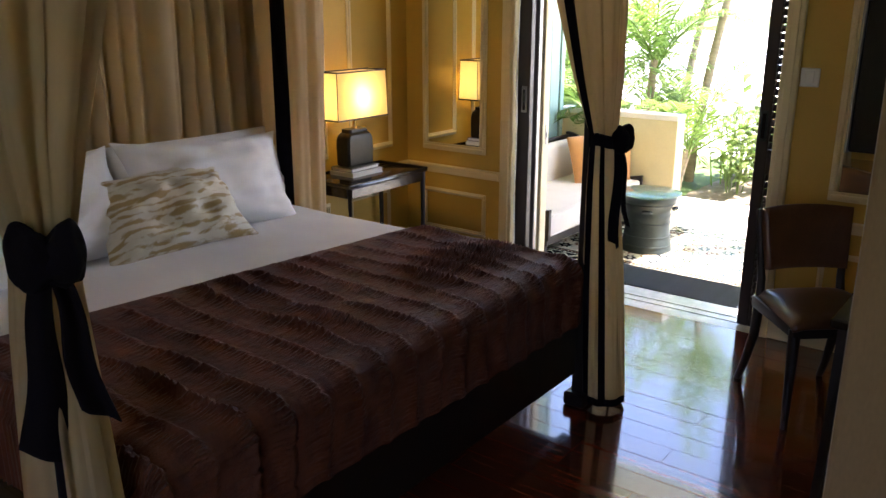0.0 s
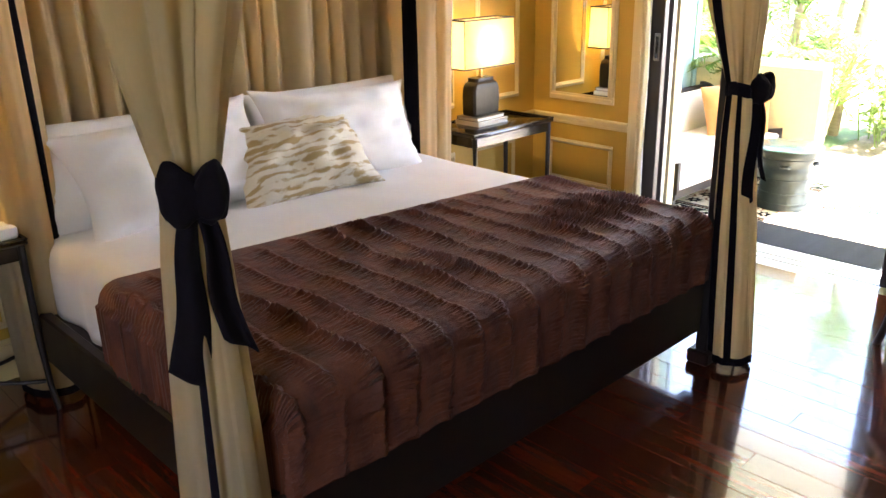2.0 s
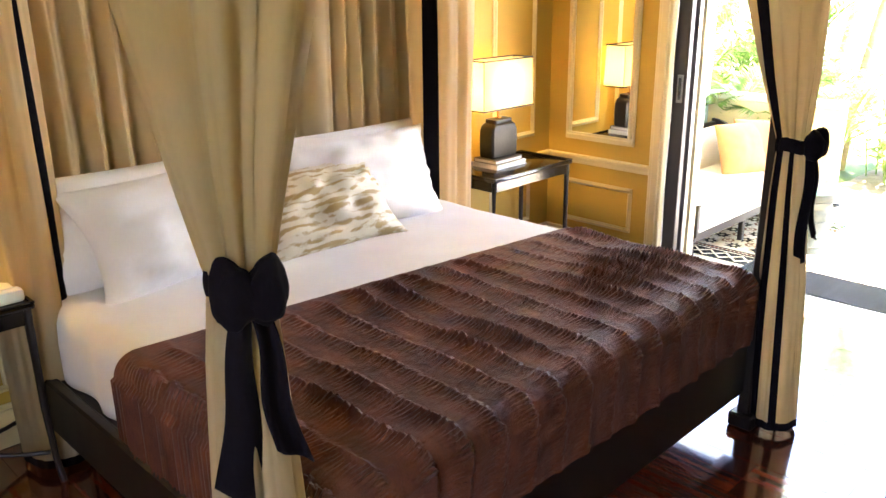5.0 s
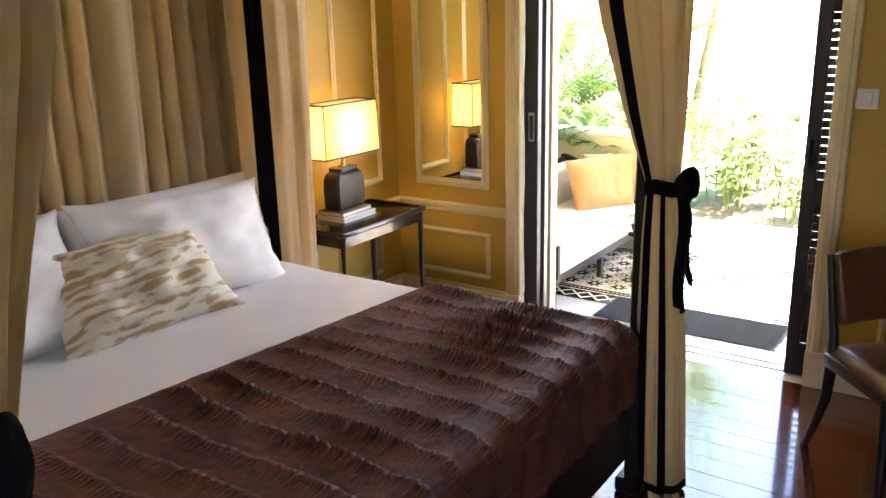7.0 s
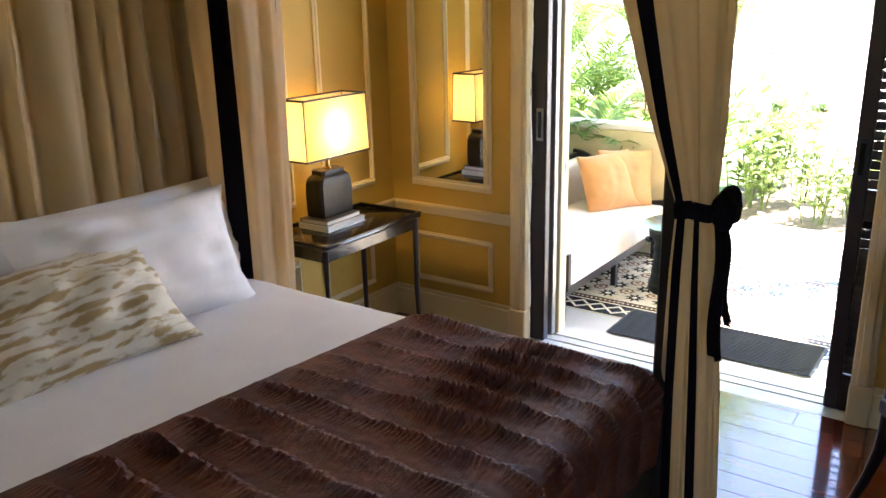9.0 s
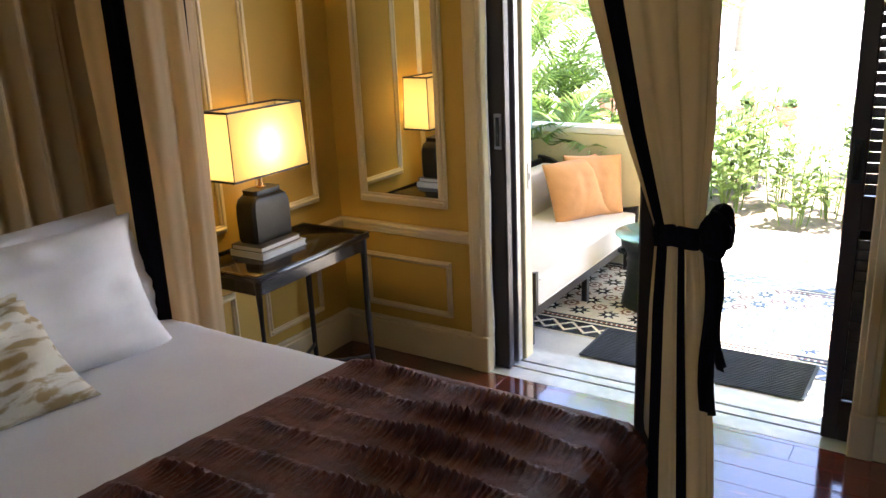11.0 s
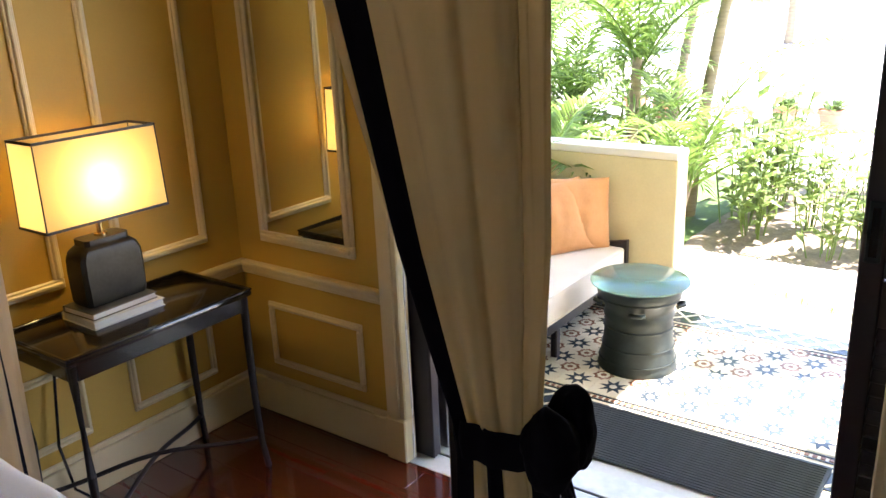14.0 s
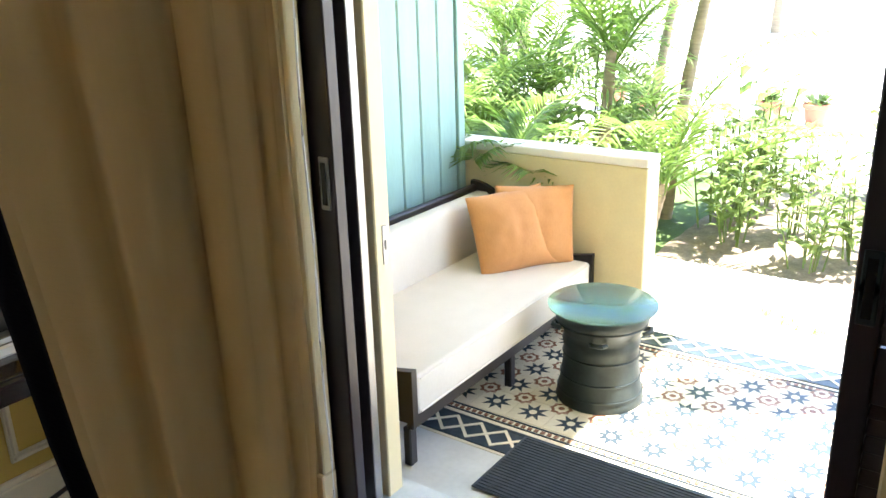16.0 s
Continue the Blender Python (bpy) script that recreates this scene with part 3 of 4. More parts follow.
def pillow(name, w, h, t, at, rx, ry, rz, mat, label, category, group="", flange=0.0, sag=0.0, seed=1, pinch=0.13, crease=1.0):
    """A stuffed pillow, standing in its own y-z plane and t thick in x, with drawn-in edges and soft creases."""
    bm = bmesh.new()
    N = 26

    def fn_side(sg):
        def fn(u, v):
            a, b = 2 * u - 1, 2 * v - 1
            ea, eb = 1 - abs(a) ** 2.6, 1 - abs(b) ** 2.6
            puff = (max(0, ea) * max(0, eb)) ** 0.72
            yy = a * w / 2 * (1 - pinch * (1 - b * b) * abs(a) ** 3 + 0.0)
            zz = b * h / 2 * (1 - pinch * (1 - a * a) * abs(b) ** 3) - sag * (1 - a * a) * (b + 1) / 2
            cr = noise.noise(Vector((a * 2.4 + seed, b * 2.4, sg * 3.0)))
            cr2 = noise.noise(Vector((a * 5 + seed, b * 5, sg))) + 0.8 * noise.noise(Vector((a * b * 9 + seed, (a - b) * 5, sg)))
            return (sg * (0.004 + t / 2 * puff * (1 + 0.38 * crease * cr) + 0.018 * crease * cr2 * puff ** 0.5), yy, zz)
        return fn

    for sg in (1, -1):
        sheet(bm, N, N, fn_side(sg))
    edge = [e for e in bm.edges if e.is_boundary]
    bmesh.ops.bridge_loops(bm, edges=edge)
    ob = part(name, bm, mat, None, "", 60)
    ob.matrix_world = pose(*at, rx, ry, rz)
    return tagged(ob, label, category, group)


G = "pillows on the bed"
LB = "plump white pillow leaning on the headboard drape"
LF = "white pillow leaning in front of another pillow"
pillow("bed_pillow", 0.99, 0.44, 0.24, (-2.975, 2.58, 0.815), 0, -14, 0, M_PILLOW, LB, "pillow", G, seed=3, pinch=0.05)
pillow("bed_pillow", 0.99, 0.44, 0.24, (-2.975, 1.62, 0.815), 0, -14, 0, M_PILLOW, LB, "pillow", G, seed=5, pinch=0.05)
pillow("bed_pillow", 0.84, 0.46, 0.26, (-2.855, 2.51, 0.825), -3, -26, -3, M_PILLOW, LF, "pillow", G, seed=8)
pillow("bed_pillow", 0.90, 0.46, 0.26, (-2.855, 1.68, 0.815), 3, -28, 5, M_PILLOW, LF, "pillow", G, seed=11)
pillow("ikat_cushion", 0.68, 0.41, 0.19, (-2.745, 2.20, 0.780), 4, -37, -8, M_IKAT, "off-white cushion with a gold-beige ikat pattern", "cushion", G, seed=14)

# ---- bed curtains ----


def drape(name, label, group, cx, cy, rows, stripes, seed, hem=0.05, folds=8, deep=0.15, phase=0.0):
    """A gathered bed curtain round an axis. rows: (z, half width in x, half width in y, shift x, shift y) from the top down.
    stripes: the navy bands: middle and half width in degrees round the axis, lowest and highest z."""
    bm = bmesh.new()
    NU, NV = 150, 64
    zs = [r[0] for r in rows][::-1]

    def at(z):
        return [float(np.interp(z, zs, [r[k] for r in rows][::-1])) for k in (1, 2, 3, 4)]

    ztop, zbot = rows[0][0], rows[-1][0]

    def fn(u, v):
        z = ztop + (zbot - ztop) * v
        hx, hy, sx, sy = at(z)
        th = 2 * math.pi * u
        n1 = noise.noise(Vector((math.cos(th) * 1.3 + seed, math.sin(th) * 1.3, z * 0.7)))
        n2 = noise.noise(Vector((math.cos(th) * 4 + seed, math.sin(th) * 4, z * 1.5)))
        g = folds * th + 2.6 * n1 + phase
        d_ = deep * (0.22 + 0.78 * min(1.0, z / 1.1))
        f = 1 + d_ * math.sin(g) + 0.35 * d_ * math.sin(2.3 * g + 1) + 0.07 * n2
        return (cx + sx + hx * f * math.cos(th), cy + sy + hy * f * math.sin(th), z + (0.003 * n2 if v > 0.98 else 0))

    def mats(u, v):
        z = ztop + (zbot - ztop) * v
        if z < zbot + hem:
            return 1
        a = 360 * u
        return 1 if any(lo < z < hi and abs((a - s + 180) % 360 - 180) < w for s, w, lo, hi in stripes) else 0

    sheet(bm, NU, NV, fn, True, mats)
    ob = part(name, bm, [M_CREAM, M_NAVY], None, "", 80)
    return tagged(ob, label, "curtain", group)


def sash(cx, cy, z, rx, ry, bow, label, size=1.0):
    """A navy tie: band, two loops, knot and two tails; the bow stands out towards bow degrees."""
    s = thing("curtain_sash", (cx, cy, z), label, "curtain tie", "sashes of the bed curtains")
    bm = bmesh.new()

    def band(u, v):
        th = 2 * math.pi * u
        k = 1 + 0.05 * math.sin(9 * th) + 0.05 * math.sin(math.pi * v)
        return (rx * k * math.cos(th), ry * k * math.sin(th), 0.024 - 0.048 * v + 0.005 * math.sin(3 * th))
    sheet(bm, 40, 6, band, True)
    b = part("band", bm, M_NAVY, s, "", 80)
    rot = pose(0, 0, 0, 0, 0, bow)
    out = max(rx, ry) * 0.92
    for sg in (1, -1):
        bm = bmesh.new()

        def lobe(u, v, sg=sg):
            """A puffed velvet loop, pinched where it meets the knot, with gathered creases."""
            th, ph = 2 * math.pi * u, math.pi * (v - 0.5)
            a, b, c = math.cos(ph) * math.cos(th), math.cos(ph) * math.sin(th), math.sin(ph)
            pin = 0.50 + 0.50 * (0.5 + 0.5 * sg * b)
            cr = 1 + 0.05 * math.sin(9 * math.atan2(c, a + 1e-6) + sg) * (1.2 - pin) + 0.16 * noise.noise(Vector((a * 2.2 + sg, b * 2.2, c * 2.2 + cx)))
            return rot @ Vector((out + 0.040 * size + 0.044 * size * a * cr, size * (sg * 0.026 + 0.048 * b * cr), size * (-0.004 + 0.088 * c * cr * pin + 0.010 * (1 + sg * b))))
        sheet(bm, 36, 22, lobe, True)
        part("loop", bm, M_NAVY, s, "", 80)
        bm = bmesh.new()

        def tail(u, v, sg=sg):
            wv = (0.018 + 0.022 * v) * (1.0 if sg < 0 else 0.85)
            yy = sg * (0.010 + 0.040 * v + 0.006 * math.sin(7 * v)) + (u - 0.5) * 2 * wv
            xx = out + 0.020 + 0.012 * math.sin(u * 5 + sg) + 0.030 * v + 0.008 * math.sin(6 * v)
            return rot @ Vector((xx, yy, -0.02 - (0.30 if sg > 0 else 0.36) * v - 0.05 * (u - 0.5) * v))
        sheet(bm, 10, 24, tail)
        tl = part("tail", bm, M_NAVY, s, "", 80)
        tl.modifiers.new("thick", "SOLIDIFY").thickness = 0.005
    bm = bmesh.new()
    bmesh.ops.create_uvsphere(bm, u_segments=14, v_segments=10, radius=1, matrix=rot @ Matrix.Translation((out + 0.046 * size, 0, 0)) @ Matrix.Diagonal((0.030, 0.022, 0.034, 1)))
    part("knot", bm, M_NAVY, s, "", 80)
    return s


FOOT = ((2.20, 0.170, 0.090, -0.13, 0.005), (1.95, 0.148, 0.080, -0.10, 0.005), (1.65, 0.124, 0.066, -0.075, 0.0), (1.35, 0.084, 0.058, -0.032, 0.0), (1.125, 0.043, 0.042, 0.0, 0.0),
        (0.95, 0.056, 0.054, 0.0, 0.015), (0.60, 0.074, 0.072, 0.0, 0.06), (0.02, 0.086, 0.090, 0.003, 0.125))
NEAR = ((2.20, 0.22, 0.22, -0.10, 0.06), (1.95, 0.185, 0.185, -0.07, 0.05), (1.62, 0.135, 0.145, -0.03, 0.025), (1.36, 0.085, 0.090, 0.0, 0.0), (1.16, 0.052, 0.050, 0.0, 0.0),
        (1.00, 0.062, 0.062, 0.01, -0.01), (0.60, 0.080, 0.084, 0.03, -0.02), (0.02, 0.098, 0.110, 0.05, -0.03))
CG = "curtains of the four-poster bed"
CL = "cream silk bed curtain with navy borders, tied back at a post"
FX, FY, NX, NY = -1.190, 3.030, -1.336, 0.990
drape("bed_curtain", CL, CG, FX, FY, FOOT, ((238, 8, 1.125, 3), (232, 17, 0, 1.125), (292, 10, 0, 1.125), (100, 4, 0, 3)), 3.1)
drape("bed_curtain", CL, CG, NX, NY, NEAR, ((72, 4, 0, 3), (205, 5, 0, 3), (318, 9, 0, 1.16)), 8.4)
sash(FX, FY, 1.125, 0.051, 0.050, 2, "navy velvet sash tied in a bow round a curtain", 0.74)
sash(NX, NY, 1.16, 0.062, 0.060, -22, "navy velvet sash tied in a bow round a curtain", 0.9)
HEAD = ((2.20, 0.17, 0.165, 0, 0), (1.2, 0.165, 0.155, 0.0, 0.0), (0.02, 0.15, 0.15, 0, 0))
HEAD_NEAR = [(z, a, b * 0.76, sx, sy) for z, a, b, sx, sy in HEAD]
drape("bed_curtain", "cream silk bed curtain with a navy border beside the headboard", CG, -2.965, 3.105, HEAD, ((300, 14, 0, 3), (40, 3, 0, 3)), 12.0, folds=7, deep=0.10)
drape("bed_curtain", "cream silk bed curtain with a navy border beside the headboard", CG, -3.0, 1.125, HEAD_NEAR, ((42, 7, 0, 3),), 15.0, folds=7, deep=0.10)
bm = bmesh.new()


def back_drape(u, v):
    y = BY0 - 0.02 + (BY1 - BY0 + 0.04) * u
    z = 2.18 - 1.75 * v
    n1 = noise.noise(Vector((u * 9, z * 0.4, 3)))
    g = u * 2 * math.pi * 18 + 4.5 * n1 + 1.5 * math.sin(u * 23)
    spread = 0.75 + 0.25 * v
    return (-3.045 + 0.034 * spread * math.sin(g) + 0.012 * math.sin(2 * g + 1.3) + 0.01 * n1, y + 0.010 * math.cos(g), z)


sheet(bm, 420, 24, back_drape)
tagged(part("headboard_drape", bm, M_CREAM, None, "", 80), "pleated cream silk drape hung behind the pillows", "curtain", CG)

# ---- bedside tables, lamps and what lies on them ----


def bedside_table(at, label):
    t = thing("bedside_table", at, label, "table", "bedside tables")
    hx, hy, z = 0.19, 0.335, 0.68
    bm = bmesh.new()
    box(bm, -hx, hx, -hy, hy, z - 0.022, z, 0.010, 2)
    part("tabletop", bm, M_TABLE, t, "", 40)
    bm = bmesh.new()
    for a in ((-hx, hx, -hy, -hy + 0.012), (-hx, hx, hy - 0.012, hy), (-hx, -hx + 0.012, -hy + 0.012, hy - 0.012), (hx - 0.012, hx, -hy + 0.012, hy - 0.012)):
        box(bm, *a, z - 0.002, z + 0.007, 0.003)
    part("rim", bm, M_TABLE, t)
    for a in ((-hx + 0.02, hx - 0.02, -hy + 0.016, -hy + 0.034), (-hx + 0.02, hx - 0.02, hy - 0.034, hy - 0.016), (-hx + 0.016, -hx + 0.034, -hy + 0.035, hy - 0.035), (hx - 0.034, hx - 0.016, -hy + 0.035, hy - 0.035)):
        part("apron", boxed(*a, z - 0.075, z - 0.022, 0.003), M_TABLE, t)
    feet = []
    for sx in (1, -1):
        for sy in (1, -1):
            bm = bmesh.new()
            x, y = sx * (hx - 0.024), sy * (hy - 0.024)
            tube(bm, [(x, y, z - 0.022), (x, y, 0.30), (x + sx * 0.004, y + sy * 0.006, 0.10), (x + sx * 0.012, y + sy * 0.016, 0.0)], [0.015, 0.013, 0.011, 0.012], 10)
            part("leg", bm, M_DARK, t, "", 50)
            feet.append((x, y))
    for s in (1, -1):
        bm = bmesh.new()
        pts = []
        for k in range(13):
            q = k / 12
            pts.append(((2 * q - 1) * (hx - 0.03), s * (2 * q - 1) * (hy - 0.03), 0.115 + 0.040 * math.sin(q * math.pi) ** 2 + s * 0.004))
        tube(bm, pts, 0.008, 8)
        part("stretcher", bm, M_DARK, t, "", 50)
    return t


def table_lamp(at, label):
    l = thing("table_lamp", at, label, "lamp", "bedside lamps")
    bm = bmesh.new()
    # flat-sided vase: shoulders drawn in to a square neck
    rows = ((0.0, 0.100, 0.050), (0.012, 0.104, 0.053), (0.10, 0.106, 0.054), (0.145, 0.104, 0.053), (0.170, 0.095, 0.049), (0.182, 0.080, 0.043), (0.186, 0.074, 0.040), (0.205, 0.074, 0.040))
    prev = None
    for z, hy, hx in rows:
        cur = []
        for sx, sy in ((1, 1), (-1, 1), (-1, -1), (1, -1)):
            c = 0.012
            a, b = (sx * hx, sy * (hy - c)), (sx * (hx - c), sy * hy)
            for p in ((a, b) if sx * sy > 0 else (b, a)):
                cur.append(bm.verts.new((p[0], p[1], z)))
        if prev:
            for k in range(8):
                bm.faces.new((prev[k], prev[(k + 1) % 8], cur[(k + 1) % 8], cur[k]))
        else:
            bm.faces.new(cur[::-1])
        prev = cur
    bm.faces.new(prev)
    part("base", bm, M_LAMP, l, "", 40)
    bm = bmesh.new()
    lathe(bm, [(0.020, 0.205), (0.020, 0.212), (0.010, 0.214), (0.010, 0.262), (0.014, 0.263), (0.014, 0.285), (0.006, 0.29), (0.004, 0.50)], 16)
    part("stem", bm, M_BRASS, l, "brass lamp stem", 40)
    z0, z1, hx, hy = 0.268, 0.524, 0.070, 0.197
    bm = bmesh.new()
    a = [bm.verts.new((sx * (hx + e), sy * (hy + e), z)) for z, e in ((z0, 0.006), (z1, 0.0)) for sx, sy in ((1, 1), (-1, 1), (-1, -1), (1, -1))]
    for k in range(4):
        bm.faces.new((a[k], a[(k + 1) % 4], a[4 + (k + 1) % 4], a[4 + k]))
    sh = part("shade", bm, M_SHADE, l, "cream cloth rectangular lampshade, lit from inside")
    for z, e in ((z0, 0.006), (z1, 0.0)):
        bm = bmesh.new()
        X, Y = hx + e, hy + e
        for b in ((-X - 0.002, X + 0.002, -Y - 0.002, -Y + 0.002), (-X - 0.002, X + 0.002, Y - 0.002, Y + 0.002), (-X - 0.002, -X + 0.002, -Y, Y), (X - 0.002, X + 0.002, -Y, Y)):
            box(bm, *b, z - 0.004, z + 0.004)
        part("edging", bm, M_DARK, sh, "thin dark edging")
    for sx in (1, -1):
        for sy in (1, -1):
            bm = bmesh.new()
            tube(bm, [(sx * (hx + 0.006), sy * (hy + 0.006), z0), (sx * hx, sy * hy, z1)], 0.0022, 6)
            part("corner_edging", bm, M_DARK, sh, "thin dark edging")
    bm = bmesh.new()
    tube(bm, [(0, -hy, z1 - 0.02), (0, hy, z1 - 0.02)], 0.003, 6)
    part("shade_carrier", bm, M_BRASS, sh)
    return l


def book(at, w, d, h, turn, cover, label):
    b = thing("book", at, label, "book", "books under the lamps")
    part("cover", boxed(-d / 2, d / 2, -w / 2, w / 2, 0, 0.003, 0.001), cover, b)
    part("page_block", boxed(-d / 2 + 0.004, d / 2 - 0.005, -w / 2 + 0.004, w / 2 - 0.004, 0.003, h - 0.003), M_PAGE, b)
    part("cover", boxed(-d / 2, d / 2, -w / 2, w / 2, h - 0.003, h, 0.001), cover, b)
    part("spine", boxed(-d / 2, -d / 2 + 0.004, -w / 2, w / 2, 0.003, h - 0.003), cover, b)
    b.rotation_euler.z = radians(turn)
    return b


for yc, tall in ((3.668, 1), (0.74, 0)):
    bedside_table((-2.985, yc, 0), "black lacquered bedside table with slender legs and crossed stretchers")
    ly = 3.64 if tall else 0.68
    book((-3.025, ly - 0.005, 0.680), 0.25, 0.18, 0.026, 0, M_COVER, "large pale book lying under the lamp")
    book((-3.03, ly - 0.010, 0.706), 0.23, 0.16, 0.022, 2, M_COVER_DARK, "olive book lying on a larger book")
    table_lamp((-3.04, ly, 0.730), "lit table lamp with a dark metal base and rectangular shade")
ph = thing("telephone", (-2.92, 0.98, 0.680), "white desk telephone on the bedside table", "telephone")
part("body", boxed(-0.09, 0.09, -0.08, 0.08, 0, 0.045, 0.012, 2), M_WHITE_PLASTIC, ph, "", 40)
bm = bmesh.new()
tube(bm, [(-0.09, -0.045, 0.062), (-0.05, -0.045, 0.075), (0.05, -0.045, 0.075), (0.09, -0.045, 0.062)], [0.026, 0.018, 0.018, 0.026], 12)
part("handset", bm, M_WHITE_PLASTIC, ph, "", 50)
part("keypad", boxed(-0.05, 0.06, 0.005, 0.06, 0.044, 0.048, 0.002), M_COVER, ph)
rc = thing("card_holder", (-2.90, 0.85, 0.680), "small red and white card stand on the bedside table", "card")
part("card", boxed(-0.05, 0.05, -0.035, 0.035, 0, 0.03, 0.003), M_COVER, rc)
part("stripe", boxed(-0.048, 0.048, -0.033, 0.033, 0.03, 0.038, 0.002), M_RED_PLASTIC, rc, "red card")
so = thing("wall_socket", (XW, 0.98, 0.30), "white wall socket above the skirting", "socket")
part("plate", boxed(-0.001, 0.010, -0.042, 0.042, -0.042, 0.042, 0.004), M_WHITE_PLASTIC, so)
fl = bmesh.new()
tube(fl, [(-3.17, 3.50, 0.66), (-3.17, 3.47, 0.45), (-3.16, 3.44, 0.25), (-3.15, 3.46, 0.08), (-3.08, 3.52, 0.012), (-2.98, 3.50, 0.010)], 0.005, 8)
tagged(part("lamp_flex", fl, M_BLACK_PLASTIC, None, "", 50), "black lamp cable hanging behind the bedside table", "cable")

# ---- chair, desk and television ----
ch = thing("desk_chair", (-0.495, 3.65, 0), "dark wooden desk chair with brown leather seat and back", "chair")
ch.rotation_euler.z = radians(41)
bm = bmesh.new()


def chair_seat(u, v):
    a, b = 2 * u - 1, 2 * v - 1
    w = 0.215 - 0.025 * (b + 1) / 2
    e = (1 - abs(a) ** 4) * (1 - abs(b) ** 4)
    return (a * w, b * 0.20, 0.425 + 0.045 * max(0, e) ** 0.4)


sheet(bm, 16, 16, chair_seat)
seat = part("seat", bm, M_LEATHER, ch, "brown leather seat", 50)
seat.modifiers.new("thick", "SOLIDIFY").thickness = 0.02
part("seat_frame", boxed(-0.205, 0.205, -0.19, 0.19, 0.375, 0.428, 0.012, 2), M_DARK, ch, "", 40)
bm = bmesh.new()


def chair_back(u, v):
    a = 2 * u - 1
    w = 0.175 + 0.020 * v
    return (a * w, 0.195 + 0.05 * v - 0.035 * a * a, 0.545 + 0.250 * v + 0.010 * (1 - a * a) * v)


sheet(bm, 18, 10, chair_back)
bk = part("backrest", bm, M_LEATHER, ch, "curved brown leather backrest", 60)
bk.modifiers.new("thick", "SOLIDIFY").thickness = 0.03
for sx in (1, -1):
    bm = bmesh.new()
    tube(bm, [(sx * 0.175, 0.17, 0.40), (sx * 0.172, 0.185, 0.50), (sx * 0.180, 0.20, 0.60), (sx * 0.192, 0.225, 0.79)], [0.020, 0.017, 0.015, 0.013], 10)
    part("back_post", bm, M_DARK, ch, "", 50)
    bm = bmesh.new()
    tube(bm, [(sx * 0.175, 0.17, 0.41), (sx * 0.178, 0.18, 0.25), (sx * 0.185, 0.225, 0.10), (sx * 0.19, 0.27, 0.0)], [0.022, 0.020, 0.017, 0.014], 10)
    part("leg", bm, M_DARK, ch, "", 50)
    bm = bmesh.new()
    tube(bm, [(sx * 0.185, -0.165, 0.41), (sx * 0.188, -0.175, 0.25), (sx * 0.192, -0.185, 0.10), (sx * 0.196, -0.195, 0.0)], [0.024, 0.020, 0.016, 0.013], 10)
    part("leg", bm, M_DARK, ch, "", 50)

dk = thing("writing_desk", (0.14, 2.98, 0), "dark wooden writing desk with square legs", "desk")
part("desktop", boxed(-0.42, 0.42, -0.28, 0.28, 0.705, 0.735, 0.006), M_TABLE, dk)
part("apron", boxed(-0.38, 0.38, -0.25, 0.25, 0.60, 0.705, 0.004), M_DARK, dk)
for sx in (1, -1):
    for sy in (1, -1):
        bm = bmesh.new()
        tube(bm, [(sx * 0.38, sy * 0.245, 0.705), (sx * 0.385, sy * 0.25, 0.35), (sx * 0.40, sy * 0.26, 0.0)], [0.027, 0.021, 0.016], 4)
        part("leg", bm, M_DARK, dk)
tv = thing("television", (0.07, 3.05, 0.735), "black flat television with a silver edge standing on the desk", "television")
part("screen", boxed(-0.432, 0.42, -0.02, 0.02, 0.43, 1.05, 0.006), M_BLACK_PLASTIC, tv)
part("bezel", boxed(-0.442, -0.432, -0.022, 0.022, 0.425, 1.055, 0.003), M_STEEL, tv, "silver bezel")
part("stand", boxed(-0.03, 0.03, -0.02, 0.02, 0.03, 0.43, 0.005), M_BLACK_PLASTIC, tv)
part("foot", boxed(-0.2, 0.2, -0.1, 0.1, 0.0, 0.03, 0.008), M_BLACK_PLASTIC, tv)

# ---- terrace ----
TZ = -0.055
structure("terrace_floor", boxed(-3.6, 0.6, YD + WT, 6.62, TZ - 0.12, TZ - 0.001), M_CEMENT, "pale smooth cement terrace floor", "floor")
# Roof out of view, cut to an L to set where sun falls.
bm = boxed(-4.2, 0.0, YD + WT + 0.01, 5.85, 2.72, 2.86)
box(bm, -4.2, -0.85, 5.85, 7.0, 2.72, 2.86)
structure("terrace_ceiling", bm, M_CEIL, "unseen white roof added to shape the sun on the terrace", "ceiling")
mt = thing("door_mat", (-1.649, 4.922, TZ + 0.0055), "slate blue ribbed door mat on the terrace", "mat")
part("backing", boxed(-0.508, 0.508, -0.185, 0.185, 0.0, 0.006, 0.002), M_MAT, mt)
rib = mesh_of("rib", boxed(-0.495, 0.495, -0.004, 0.004, 0.005, 0.011, 0.002), M_MAT)
for k in range(22):
    o = new("rib", rib)
    o.parent = mt
    o.location.y = -0.174 + k * 0.0166
lw = thing("garden_wall", (-2.9, 6.22, TZ), "low yellow stucco wall at the end of the terrace", "wall", kind="structure")
part("wall", boxed(-0.9, 0.770, -0.07, 0.07, 0, 0.83, 0.006), M_STUCCO, lw)
part("coping", boxed(-0.9, 0.772, -0.075, 0.075, 0.83, 0.872, 0.008, 2), M_WHITEWALL, lw, "white coping on the wall")
sc = thing("plank_screen", (-3.125, 5.34, TZ), "teal painted plank screen behind the daybed", "screen", kind="structure")
for k in range(11):
    part("plank", boxed(-0.018, 0.018, -0.86 + k * 0.146, -0.86 + k * 0.146 + 0.140, 0.0, 2.35, 0.006), M_TEAL, sc)
part("backing", boxed(-0.035, -0.019, -0.86, 0.745, 0.0, 2.35), M_TEAL, sc)
